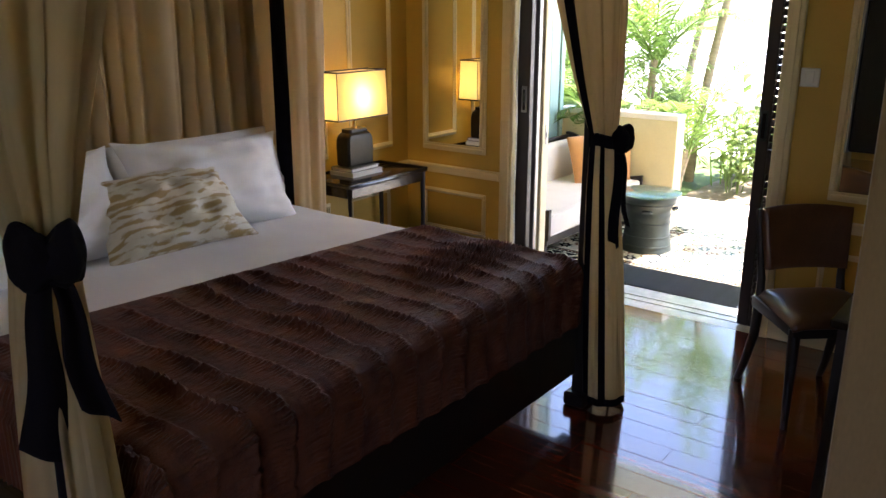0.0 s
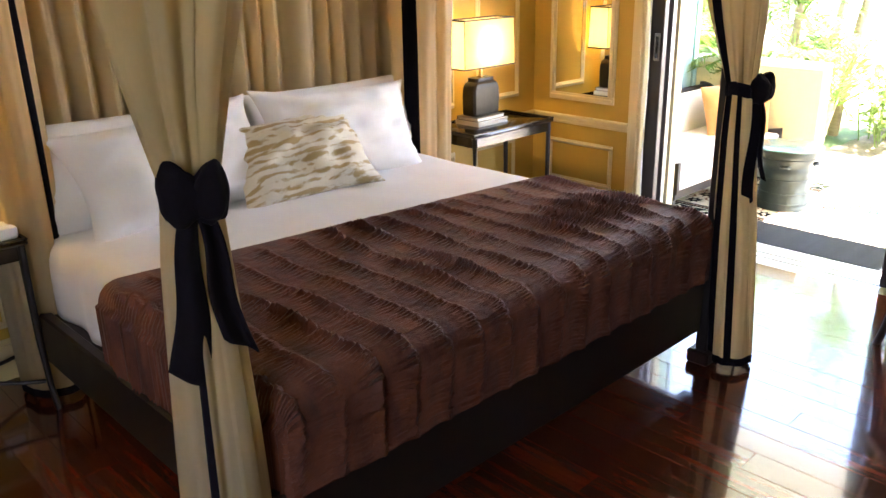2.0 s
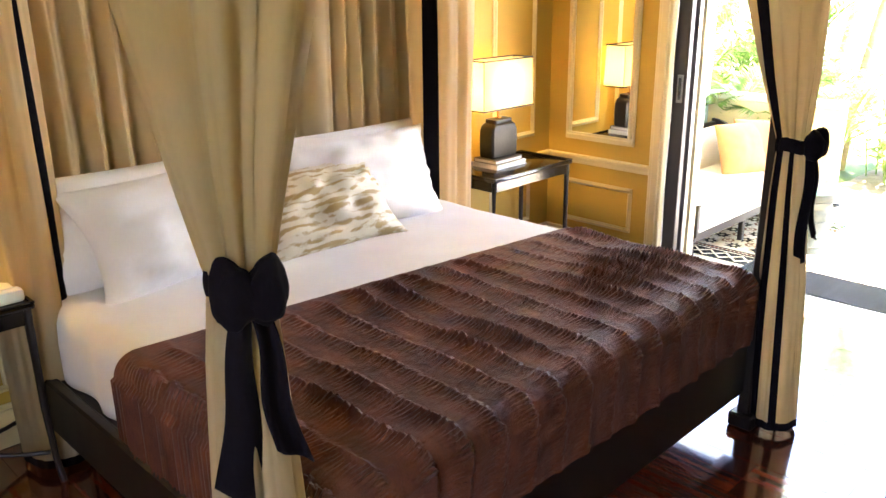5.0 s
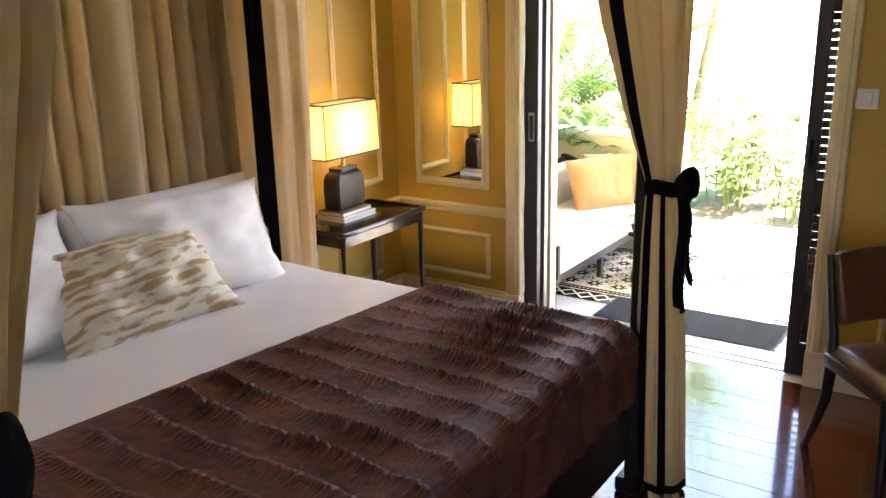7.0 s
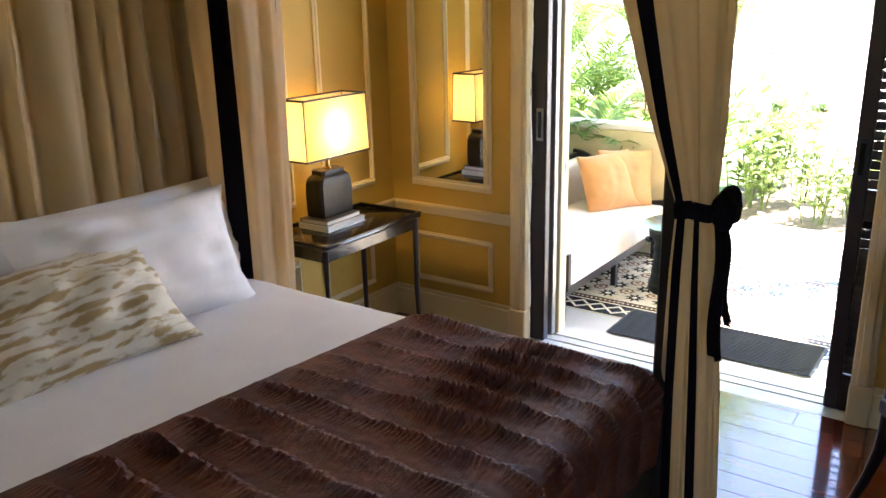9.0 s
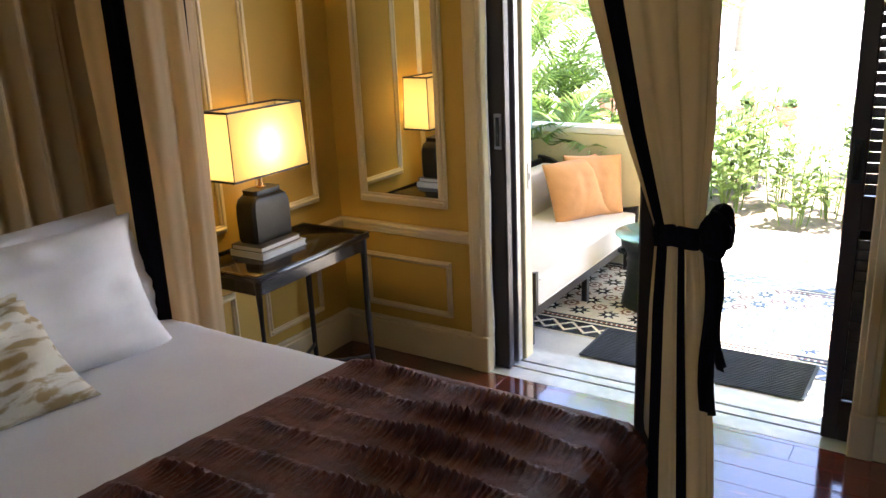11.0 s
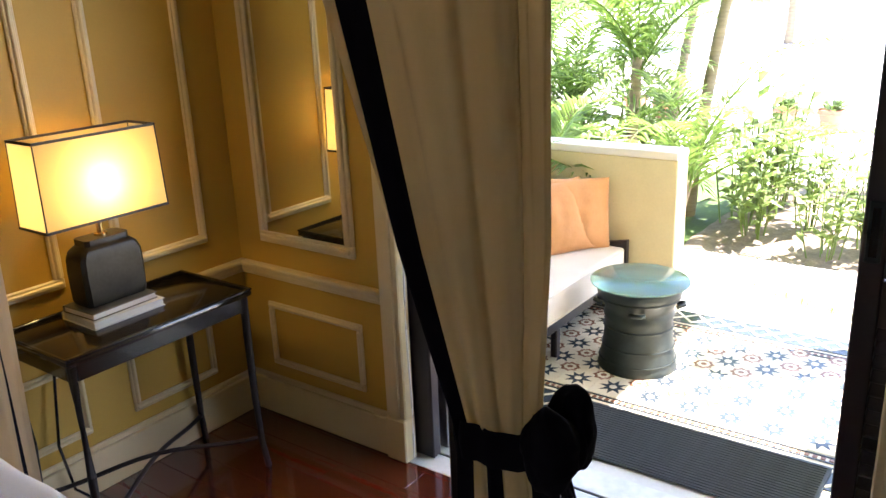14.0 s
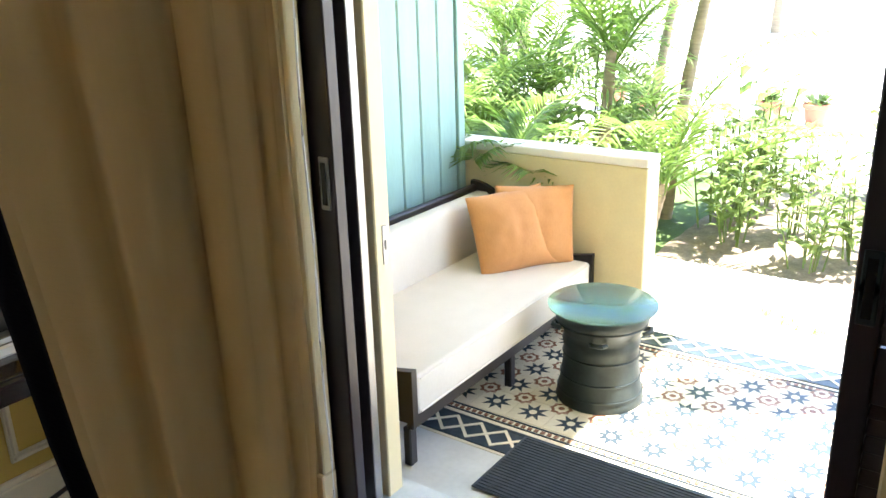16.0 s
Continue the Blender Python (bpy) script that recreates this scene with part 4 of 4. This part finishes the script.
part("edge_post", boxed(-0.04, 0.03, 0.745, 0.80, 0.0, 2.35, 0.004), M_TEAL, sc)
part("top_rail", boxed(-0.02, 0.03, -0.86, 0.745, 1.75, 1.83, 0.004), M_TEAL, sc)
structure("terrace_side_wall", boxed(-3.6, -3.24, YD + WT, 4.62, TZ, 2.72), M_STUCCO, "yellow stucco wall behind the screen", "wall")
pl = thing("terrace_pillar", (-0.62, 6.45, TZ), "pale stucco pillar at the terrace edge", "pillar", kind="structure")
part("shaft", boxed(-0.11, 0.11, -0.11, 0.11, 0, 2.74, 0.01), M_STUCCO, pl)

# daybed
db = thing("daybed", (-2.72, 5.44, TZ), "dark wooden daybed with curved ends and cream upholstery", "sofa")
X0, X1, Y0, Y1 = -0.31, 0.33, -0.735, 0.69
part("front_rail", boxed(X1 - 0.03, X1, Y0 + 0.02, Y1 - 0.02, 0.150, 0.215, 0.006), M_DARK, db)
part("back_rail", boxed(X0, X0 + 0.03, Y0 + 0.02, Y1 - 0.02, 0.150, 0.215, 0.006), M_DARK, db)
part("base_board", boxed(X0 + 0.03, X1 - 0.03, Y0 + 0.03, Y1 - 0.03, 0.18, 0.212), M_DARK, db)
for x in (X0 + 0.03, X1 - 0.03):
    for y in (Y0 + 0.04, (Y0 + Y1) / 2 + 0.02, Y1 - 0.04):
        part("leg", boxed(x - 0.017, x + 0.017, y - 0.020, y + 0.020, 0, 0.155, 0.005), M_DARK, db)
part("back_frame", boxed(X0 - 0.005, X0 + 0.03, Y0, Y1, 0.215, 0.665, 0.008), M_DARK, db)
part("back_cushion", boxed(X0 + 0.03, X0 + 0.125, Y0 + 0.03, Y1 - 0.045, 0.34, 0.645, 0.03, 3), M_SOFA, db, "cream padded back", 40)
part("mattress", boxed(X0 + 0.035, X1 + 0.025, Y0 + 0.02, Y1 - 0.045, 0.215, 0.370, 0.018, 3), M_SOFA, db, "thick cream seat mattress", 40)
bm = bmesh.new()
for z in (0.230, 0.357):
    tube(bm, [(X1 + 0.0265, Y0 + 0.04, z), (X1 + 0.0265, Y1 - 0.065, z)], 0.004, 6)
part("piping", bm, M_SOFA, db)
for ya in (Y1 - 0.04, Y0 - 0.012):
    bm = bmesh.new()
    prof = []
    for k in range(25):
        q = k / 24
        x = X0 - 0.005 + (X1 - X0 + 0.035) * q
        s = 0.5 - 0.5 * math.cos(math.pi * min(1, q / 0.85))
        prof.append((x, 0.685 - 0.300 * s + (0.02 if q > 0.85 else 0) * (q - 0.85) / 0.15))
    vs = []
    for yy in (ya, ya + 0.028):
        vs.append([[bm.verts.new((x, yy, z)) for x, z in prof], [bm.verts.new((x, yy, 0.20)) for x, z in prof]])
    for k in range(24):
        for s in (0, 1):
            q = (vs[s][0][k], vs[s][0][k + 1], vs[s][1][k + 1], vs[s][1][k])
            bm.faces.new(q if s else q[::-1])
        bm.faces.new((vs[0][0][k], vs[0][0][k + 1], vs[1][0][k + 1], vs[1][0][k]))
        bm.faces.new((vs[0][1][k], vs[0][1][k + 1], vs[1][1][k + 1], vs[1][1][k]))
    for k in (0, 24):
        bm.faces.new((vs[0][0][k], vs[1][0][k], vs[1][1][k], vs[0][1][k]))
    part("end_panel", bm, M_DARK, db, "dark curved end panel", 35)
GC = "cushions on the daybed"
CO = "square orange piped cushion leaning on the daybed back"
pillow("orange_cushion", 0.375, 0.375, 0.15, (-2.66, 5.86, 0.485), 5, -20, -38, M_ORANGE, CO, "cushion", GC, seed=21, pinch=0.03, crease=0.2)
pillow("orange_cushion", 0.375, 0.375, 0.15, (-2.60, 5.97, 0.490), -3, -14, -46, M_ORANGE, CO, "cushion", GC, seed=24, pinch=0.03, crease=0.2)
pillow("orange_cushion", 0.375, 0.375, 0.15, (-2.75, 4.88, 0.485), 6, -18, 50, M_ORANGE, CO, "cushion", GC, seed=27, pinch=0.03, crease=0.2)

# drum table
dr = thing("drum_table", (-2.065, 5.565, TZ), "dark bronze drum side table with a round glass top", "table")
bm = bmesh.new()
lathe(bm, [(0.175, 0.0), (0.178, 0.012), (0.172, 0.03), (0.160, 0.10), (0.152, 0.17), (0.150, 0.24), (0.157, 0.262), (0.150, 0.275), (0.153, 0.30), (0.172, 0.335), (0.186, 0.36), (0.190, 0.385), (0.186, 0.398), (0.17, 0.40)], 48)
part("drum", bm, M_BRONZE, dr, "", 50)
bm = bmesh.new()
for z, r in ((0.05, 0.171), (0.115, 0.160), (0.205, 0.1525), (0.345, 0.180)):
    tube(bm, [((r) * math.cos(a * math.pi / 20), (r) * math.sin(a * math.pi / 20), z) for a in range(41)], 0.004, 6)
part("ribs", bm, M_BRONZE, dr, "", 60)
for a in (20, 110, 200, 290):
    bm = bmesh.new()
    tube(bm, [(0.165 * math.cos(radians(a + d)), 0.165 * math.sin(radians(a + d)), 0.30) if abs(d) > 8 else (0.196 * math.cos(radians(a + d)), 0.196 * math.sin(radians(a + d)), 0.31) for d in (-10, -5, 5, 10)], 0.010, 8)
    part("lug", bm, M_BRONZE, dr, "", 50)
bm = bmesh.new()
lathe(bm, [(0.214, 0.404), (0.218, 0.407), (0.218, 0.413), (0.214, 0.416)], 64)
gl = part("glass_top", bm, M_GLASS, dr, "round green-tinted glass top", 40)

# ---- garden ----
structure("ground", boxed(-140, 140, -140, 140, -0.45, -0.14), M_LAWN, "lawn and ground of the garden", "ground")
structure("pavement", boxed(-3.6, 3.5, 6.62, 7.35, -0.15, -0.06, 0.01), M_PAVING, "sunlit pale paving beyond the terrace", "pavement")
# Pale sheet laid over the far lawn so the garden reads bright.
structure("path", boxed(-40, 40, 9.9, 60.0, -0.15, -0.125), M_PAVING, "wide pale paving added over the far lawn for brightness", "path")
bm = bmesh.new()
sheet(bm, 60, 20, lambda u, v: (-2.6 + 4.4 * u, 7.36 + 2.6 * v, -0.13 + 0.08 * math.sin(math.pi * v) * math.sin(math.pi * min(1, u * 4 + 0.05) * 0.5) + 0.03 * noise.noise(Vector((u * 20, v * 9, 0)))))
structure("planting_soil", bm, M_SOIL, "dark soil of the planting bed", "soil", 60)


def leaflet(bm, p, d, up, length, w, droop=0.25):
    """A narrow leaf of four faces with a fold along its middle."""
    d, up = d.normalized(), up.normalized()
    side = d.cross(up).normalized()
    mid = p + d * length * 0.45 + up * length * 0.02
    tip = p + d * length - Vector((0, 0, droop * length))
    a = [bm.verts.new(q) for q in (p, mid + side * w - up * w * 0.35, tip, mid - side * w - up * w * 0.35, mid)]
    bm.faces.new((a[0], a[1], a[4]))
    bm.faces.new((a[1], a[2], a[4]))
    bm.faces.new((a[2], a[3], a[4]))
    bm.faces.new((a[3], a[0], a[4]))


def frond(bm, base, yaw, rise, length, bend, n=30, rnd=random, wide=0.012, leaf=0.26):
    """A feather palm leaf: an arched stem with leaflets on both sides."""
    h = Vector((math.cos(yaw), math.sin(yaw), 0))
    pts = []
    for k in range(n + 1):
        q = k / n
        ang = rise - bend * q * q
        pts.append(pts[-1] + (h * math.cos(ang) + Vector((0, 0, math.sin(ang)))) * (length / n) if pts else Vector(base))
    tube(bm, pts[::3] + [pts[-1]], [0.010 * (1 - 0.85 * i / (n / 3 + 1)) for i in range(len(pts[::3]) + 1)], 4)
    side = h.cross(Vector((0, 0, 1)))
    for k in range(3, n):
        q = k / n
        d = (pts[k + 1] - pts[k]).normalized()
        up = side.cross(d).normalized()
        ll = leaf * (0.45 + 1.1 * math.sin(math.pi * (0.15 + 0.80 * q))) * 0.75 * rnd.uniform(0.85, 1.1)
        for s in (1, -1):
            leaflet(bm, pts[k], side * s + d * 0.75 + up * 0.35, up, ll, wide * rnd.uniform(0.8, 1.2), rnd.uniform(0.1, 0.4))


def palm(at, height, lean, count, seed, label="slender palm with arching feathery green fronds", size=1.3):
    rnd = random.Random(seed)
    t = thing("palm_tree", at, label, "palm", "palms of the garden")
    bm = bmesh.new()
    n = 14
    pts = [(lean[0] * (k / n) ** 1.4, lean[1] * (k / n) ** 1.4, height * k / n) for k in range(n + 1)]
    tube(bm, pts, [0.050 * (1 - 0.3 * k / n) * (1.12 if k % 2 else 1.0) for k in range(n + 1)], 10)
    part("trunk", bm, M_BARK, t, "ringed pale trunk", 50)
    bm = bmesh.new()
    top = Vector(pts[-1])
    for k in range(count):
        frond(bm, top + Vector((0, 0, rnd.uniform(-0.15, 0.05))), k * 2.4 + rnd.uniform(-0.3, 0.3), rnd.uniform(0.5, 1.35), size * rnd.uniform(0.75, 1.15), rnd.uniform(0.9, 1.9), 30, rnd)
    part("crown", bm, M_PALM, t)
    return t


for k, (x, y, h, lx, ly, n) in enumerate((
        (-3.15, 7.9, 1.25, 0.05, 0.0, 13), (-2.85, 8.4, 2.1, 0.25, 0.1, 12), (-3.75, 8.2, 0.9, -0.1, 0.1, 14), (-4.5, 8.9, 1.2, -0.1, 0.1, 14),
        (-4.2, 7.6, 0.5, 0.1, 0.1, 13), (-3.45, 7.4, 0.35, 0.0, 0.1, 12), (-5.3, 8.1, 1.0, 0.0, 0.1, 14), (-3.5, 9.6, 1.8, 0.2, 0.1, 13), (-2.72, 7.7, 0.45, 0.1, 0.0, 10))):
    palm((x, y, -0.14), h, (lx, ly), n, 1 + k, size=1.35)
palm((0.9, 8.6, -0.14), 0.9, (0.0, 0.1), 11, 30)
palm((-0.60, 5.12, TZ), 0.42, (0.0, 0.0), 9, 31, "small palm with feathery fronds at the terrace edge", 0.50)
palm((-2.98, 6.42, -0.14), 0.72, (0.0, -0.05), 8, 32, "low palm whose fronds reach over the garden wall", 0.48)


def shrub_mesh(seed, n, tall, spread, leaf):
    """Upright stems with broad pointed leaves."""
    rnd = random.Random(seed)
    bm = bmesh.new()
    for s in range(n):
        a, r = rnd.uniform(0, 6.3), spread * rnd.uniform(0, 1) ** 0.5
        foot = Vector((r * math.cos(a) * 0.6, r * math.sin(a) * 0.6, 0))
        top = foot + Vector((r * math.cos(a) * 0.6 + rnd.uniform(-0.05, 0.05), r * math.sin(a) * 0.6, tall * rnd.uniform(0.55, 1.05)))
        tube(bm, [foot, (foot + top) / 2 + Vector((0, 0, 0.02)), top], [0.006, 0.005, 0.003], 4)
        for k in range(9):
            q = 0.25 + 0.75 * k / 8
            p = foot.lerp(top, q)
            yaw = k * 2.4 + rnd.uniform(-0.4, 0.4)
            d = Vector((math.cos(yaw), math.sin(yaw), rnd.uniform(0.2, 1.0)))
            leaflet(bm, p, d, Vector((0, 0, 1)), leaf * rnd.uniform(0.7, 1.2), leaf * 0.17, rnd.uniform(0.1, 0.5))
    return mesh_of("leaves", bm, M_LEAF)


shrubs = [shrub_mesh(31 + k, 9, 0.62 + 0.1 * (k % 3), 0.20, 0.17) for k in range(4)]
RS = random.Random(5)
for k in range(30):
    t = thing("shrub", (-2.25 + 3.7 * RS.random(), 7.50 + 2.2 * RS.random() ** 1.1, -0.08), "leafy green shrub with pointed leaves in the bed", "shrub", "shrubs of the planting bed")
    t.rotation_euler.z = RS.uniform(0, 6.28)
    t.scale = [RS.uniform(0.6, 1.0)] * 3
    o = new("leaves", shrubs[k % 4])
    o.parent = t
for k in range(26):
    t = thing("shrub", (-5.6 + 3.3 * RS.random(), 7.3 + 1.6 * RS.random(), -0.14), "leafy green shrub behind the garden wall", "shrub", "shrubs behind the garden wall")
    t.rotation_euler.z = RS.uniform(0, 6.28)
    t.scale = [RS.uniform(1.1, 1.7)] * 3
    o = new("leaves", shrubs[k % 4])
    o.parent = t


def far_tree(at, height, spread, seed):
    rnd = random.Random(seed)
    t = thing("garden_tree", at, "broad leafy tree at the far side of the garden", "tree", "far trees")
    bm = bmesh.new()
    tips = []
    tube(bm, [(0, 0, 0), (0.05, 0, height * 0.3), (0, 0.05, height * 0.5)], [0.14, 0.11, 0.09], 8)
    for k in range(7):
        a = k * 0.9 + rnd.uniform(-0.3, 0.3)
        tip = Vector((spread * 0.7 * math.cos(a), spread * 0.7 * math.sin(a), height * rnd.uniform(0.55, 0.95)))
        tube(bm, [(0, 0.02, height * rnd.uniform(0.3, 0.5)), tip * 0.55 + Vector((0, 0, height * 0.22)), tip], [0.06, 0.04, 0.015], 6)
        tips.append(tip)
    part("trunk", bm, M_BARK, t, "", 50)
    bm = bmesh.new()
    for tip in tips + [Vector((0, 0, height))]:
        for k in range(120):
            p = tip + Vector((rnd.gauss(0, spread * 0.28), rnd.gauss(0, spread * 0.28), rnd.gauss(0, height * 0.12)))
            a = rnd.uniform(0, 6.3)
            leaflet(bm, p, Vector((math.cos(a), math.sin(a), rnd.uniform(-0.4, 0.6))), Vector((0, 0, 1)), 0.34, 0.09, 0.3)
    part("crown", bm, M_FARLEAF, t)


for k, (x, y, h, s) in enumerate(((-9, 17, 4.5, 2.0), (-12, 15, 5, 2.2), (3.5, 21, 5, 2.2), (-6.5, 26, 6, 2.5))):
    far_tree((x, y, -0.14), h, s, 60 + k)


def pot(at, s):
    p = thing("planter", at, "round terracotta planter standing on the far paving", "planter", "far planters")
    bm = bmesh.new()
    lathe(bm, [(0.11 * s, 0), (0.13 * s, 0.02 * s), (0.17 * s, 0.24 * s), (0.20 * s, 0.25 * s), (0.20 * s, 0.31 * s), (0.16 * s, 0.31 * s), (0.15 * s, 0.27 * s)], 20)
    part("pot", bm, M_CLAY, p, "", 40)
    rnd = random.Random(at[0])
    bm = bmesh.new()
    for k in range(40):
        a = rnd.uniform(0, 6.3)
        leaflet(bm, Vector((0.05 * s * math.cos(a), 0.05 * s * math.sin(a), 0.28 * s)), Vector((math.cos(a), math.sin(a), rnd.uniform(0.4, 2))), Vector((0, 0, 1)), 0.35 * s, 0.03 * s, 0.3)
    part("foliage", bm, M_FARLEAF, p)


for x, y, s_ in ((-4.55, 12.3, 1.0), (-3.2, 12.6, 0.8), (-2.7, 12.6, 0.8), (-5.2, 12.8, 0.9)):
    pot((x, y, -0.125), s_)

RG = random.Random(12)
bm = bmesh.new()
for k in range(900):
    a, r = RG.uniform(0, 6.3), RG.uniform(0, 1) ** 0.6
    p = Vector((-1.60 + 0.36 * r * math.cos(a), 6.72 + 0.10 * r * math.sin(a) - 0.15 * r * math.cos(a), -0.06))
    leaflet(bm, p, Vector((RG.uniform(-0.5, 0.5), RG.uniform(-0.5, 0.5), 1)), Vector((1, 0.2, 0)), RG.uniform(0.03, 0.06), 0.004, 0.0)
tagged(part("grass_tuft", bm, M_LEAF), "patch of short bright green grass in the paving", "grass", "", "stuff")

# ---- tiles of the terrace, laid as a carpet ----
P, TX0, TY0, NXT, NYT = 0.1675, -2.81, 5.205, 13, 5
tile = mesh_of("tile", boxed(-P / 2 + 0.001, P / 2 - 0.001, -P / 2 + 0.001, P / 2 - 0.001, -0.008, 0.004, 0.001), M_TILE)


def flat_star(points, r0, r1, z0, z1, turn=0.0):
    bm = bmesh.new()
    rim = [(r0 if k % 2 == 0 else r1) for k in range(points * 2)]
    lo, hi = [], []
    for k, r in enumerate(rim):
        a = turn + math.pi * k / points
        lo.append(bm.verts.new((r * math.cos(a), r * math.sin(a), z0)))
        hi.append(bm.verts.new((r * math.cos(a), r * math.sin(a), z1)))
    bm.faces.new(hi)
    bm.faces.new(lo[::-1])
    for k in range(len(lo)):
        j = (k + 1) % len(lo)
        bm.faces.new((lo[k], lo[j], hi[j], hi[k]))
    return bm


star = mesh_of("star", flat_star(8, 0.066, 0.030, 0.0035, 0.0046), M_TILE_DARK)
eye_ = mesh_of("star_centre", flat_star(8, 0.017, 0.016, 0.0040, 0.0052), M_TILE)
rose = mesh_of("rosette", flat_star(8, 0.050, 0.038, 0.0035, 0.0046, 0.2), M_TILE_BROWN)
rose_in = mesh_of("rosette_ring", flat_star(8, 0.031, 0.026, 0.0040, 0.0052, 0.2), M_TILE)
rose_dot = mesh_of("rosette_dot", flat_star(8, 0.014, 0.013, 0.0044, 0.0058), M_TILE_BROWN)
carpet = thing("tile_carpet", (0, 0, TZ), "patterned cement tiles with dark stars and brown rosettes", "tiles", kind="structure")
part("grout", boxed(TX0 - 0.34, TX0 + NXT * P + 0.34, TY0 - 0.245, TY0 + NYT * P + 0.245, -0.012, 0.0012), M_TILE, carpet)
for i in range(NXT):
    for j in range(NYT):
        o = new("tile", tile)
        o.parent = carpet
        o.location = (TX0 + (i + 0.5) * P, TY0 + (j + 0.5) * P, 0)
        for me, dx, dy in ((star, 0, 0), (eye_, 0, 0)):
            s = new(me.name.split(".")[0], me)
            s.parent = o
        for me in (rose, rose_in, rose_dot):
            s = new(me.name.split(".")[0], me)
            s.parent = o
            s.location = (P / 2 - 0.0001, P / 2, 0)
bm = bmesh.new()
CX0, CX1, CY0, CY1 = TX0, TX0 + NXT * P, TY0, TY0 + NYT * P


def line(x0, x1, y0, y1, z=0.0052):
    box(bm, x0, x1, y0, y1, 0.001, z)


for off, w in ((0.012, 0.007), (0.050, 0.007), (0.085, 0.012), (0.225, 0.010)):
    for s in (-1, 1):
        ya = (CY0 - off if s < 0 else CY1 + off)
        line(CX0 - off, CX1 + off, ya - w / 2, ya + w / 2)
        xa = (CX0 - off if s < 0 else CX1 + off)
        line(xa - w / 2, xa + w / 2, CY0 - off, CY1 + off, 0.0050)
border = part("border_line", bm, M_TILE_DARK, carpet, "dark border lines")
bm = bmesh.new()
n = int((CX1 - CX0) / 0.028)
for k in range(n):
    x = CX0 + (k + 0.5) * (CX1 - CX0) / n
    for y in (CY0 - 0.031, CY1 + 0.031):
        box(bm, x - 0.008, x + 0.008, y - 0.008, y + 0.008, 0.001, 0.005)
n = int((CY1 - CY0) / 0.028)
for k in range(n):
    y = CY0 + (k + 0.5) * (CY1 - CY0) / n
    box(bm, CX0 - 0.039, CX0 - 0.023, y - 0.008, y + 0.008, 0.001, 0.005)
tagged(part("border_dots", bm, M_TILE_BROWN, carpet, "row of small brown squares"), kind="stuff")
bm = bmesh.new()
for y0 in (CY0 - 0.220, CY1 + 0.091):
    box(bm, CX0 - 0.22, CX1 + 0.22, y0, y0 + 0.129, 0.0011, 0.0042)
for x0 in (CX0 - 0.220, CX1 + 0.091):
    box(bm, x0, x0 + 0.129, CY0 - 0.09, CY1 + 0.09, 0.0011, 0.0040)
part("border_band", bm, M_TILE_DARK, carpet, "charcoal border band")
bm = bmesh.new()


def diagonal(x, y, ang, ln, w):
    box(bm, -ln / 2, ln / 2, -w / 2, w / 2, 0.004, 0.0060 + 0.0004 * (ang > 0), 0, 1, pose(x, y, 0, 0, 0, ang))


n = int((CX1 - CX0 + 0.4) / 0.11)
for k in range(n):
    for y in (CY0 - 0.155, CY1 + 0.155):
        x = CX0 - 0.20 + (k + 0.5) * 0.11
        diagonal(x, y, 45, 0.165, 0.013)
        diagonal(x, y, -45, 0.165, 0.013)
n = int((CY1 - CY0) / 0.11)
for k in range(n):
    y = CY0 + (k + 0.5) * 0.11
    diagonal(CX0 - 0.155, y, 45, 0.165, 0.013)
    diagonal(CX0 - 0.155, y, -45, 0.165, 0.013)
tagged(part("border_lattice", bm, M_TILE, carpet, "cream crossed lattice lines"), kind="stuff")

# ---- floor planks ----
RP = random.Random(3)
PW, y, row = 0.118, YB, 0
planks = {}


def plank_mesh(ln, w):
    key = (round(ln, 3), round(w, 3))
    if key not in planks:
        planks[key] = mesh_of("plank", boxed(-ln / 2 + 0.0004, ln / 2 - 0.0004, -w / 2 + 0.0004, w / 2 - 0.0004, -0.014, 0.0, 0.0010), M_PLANK)
    return planks[key]


while y < YD - 0.02:
    w = min(PW, YD - 0.012 - y)
    x = XW
    first = True
    while x < XR - 0.01:
        ln = RP.choice((0.3, 0.6, 0.9)) if first else RP.choice((0.9, 1.2, 1.5))
        if XR - (x + ln) < 0.3:
            ln = XR - x
        first = False
        o = new("plank", plank_mesh(ln, w))
        o.parent = floor
        o.location = (x + ln / 2, y + w / 2, -RP.uniform(0, 0.0006))
        o.rotation_euler = (radians(RP.uniform(-0.12, 0.12)), radians(RP.uniform(-0.02, 0.02)), 0)
        x += ln
    y += PW
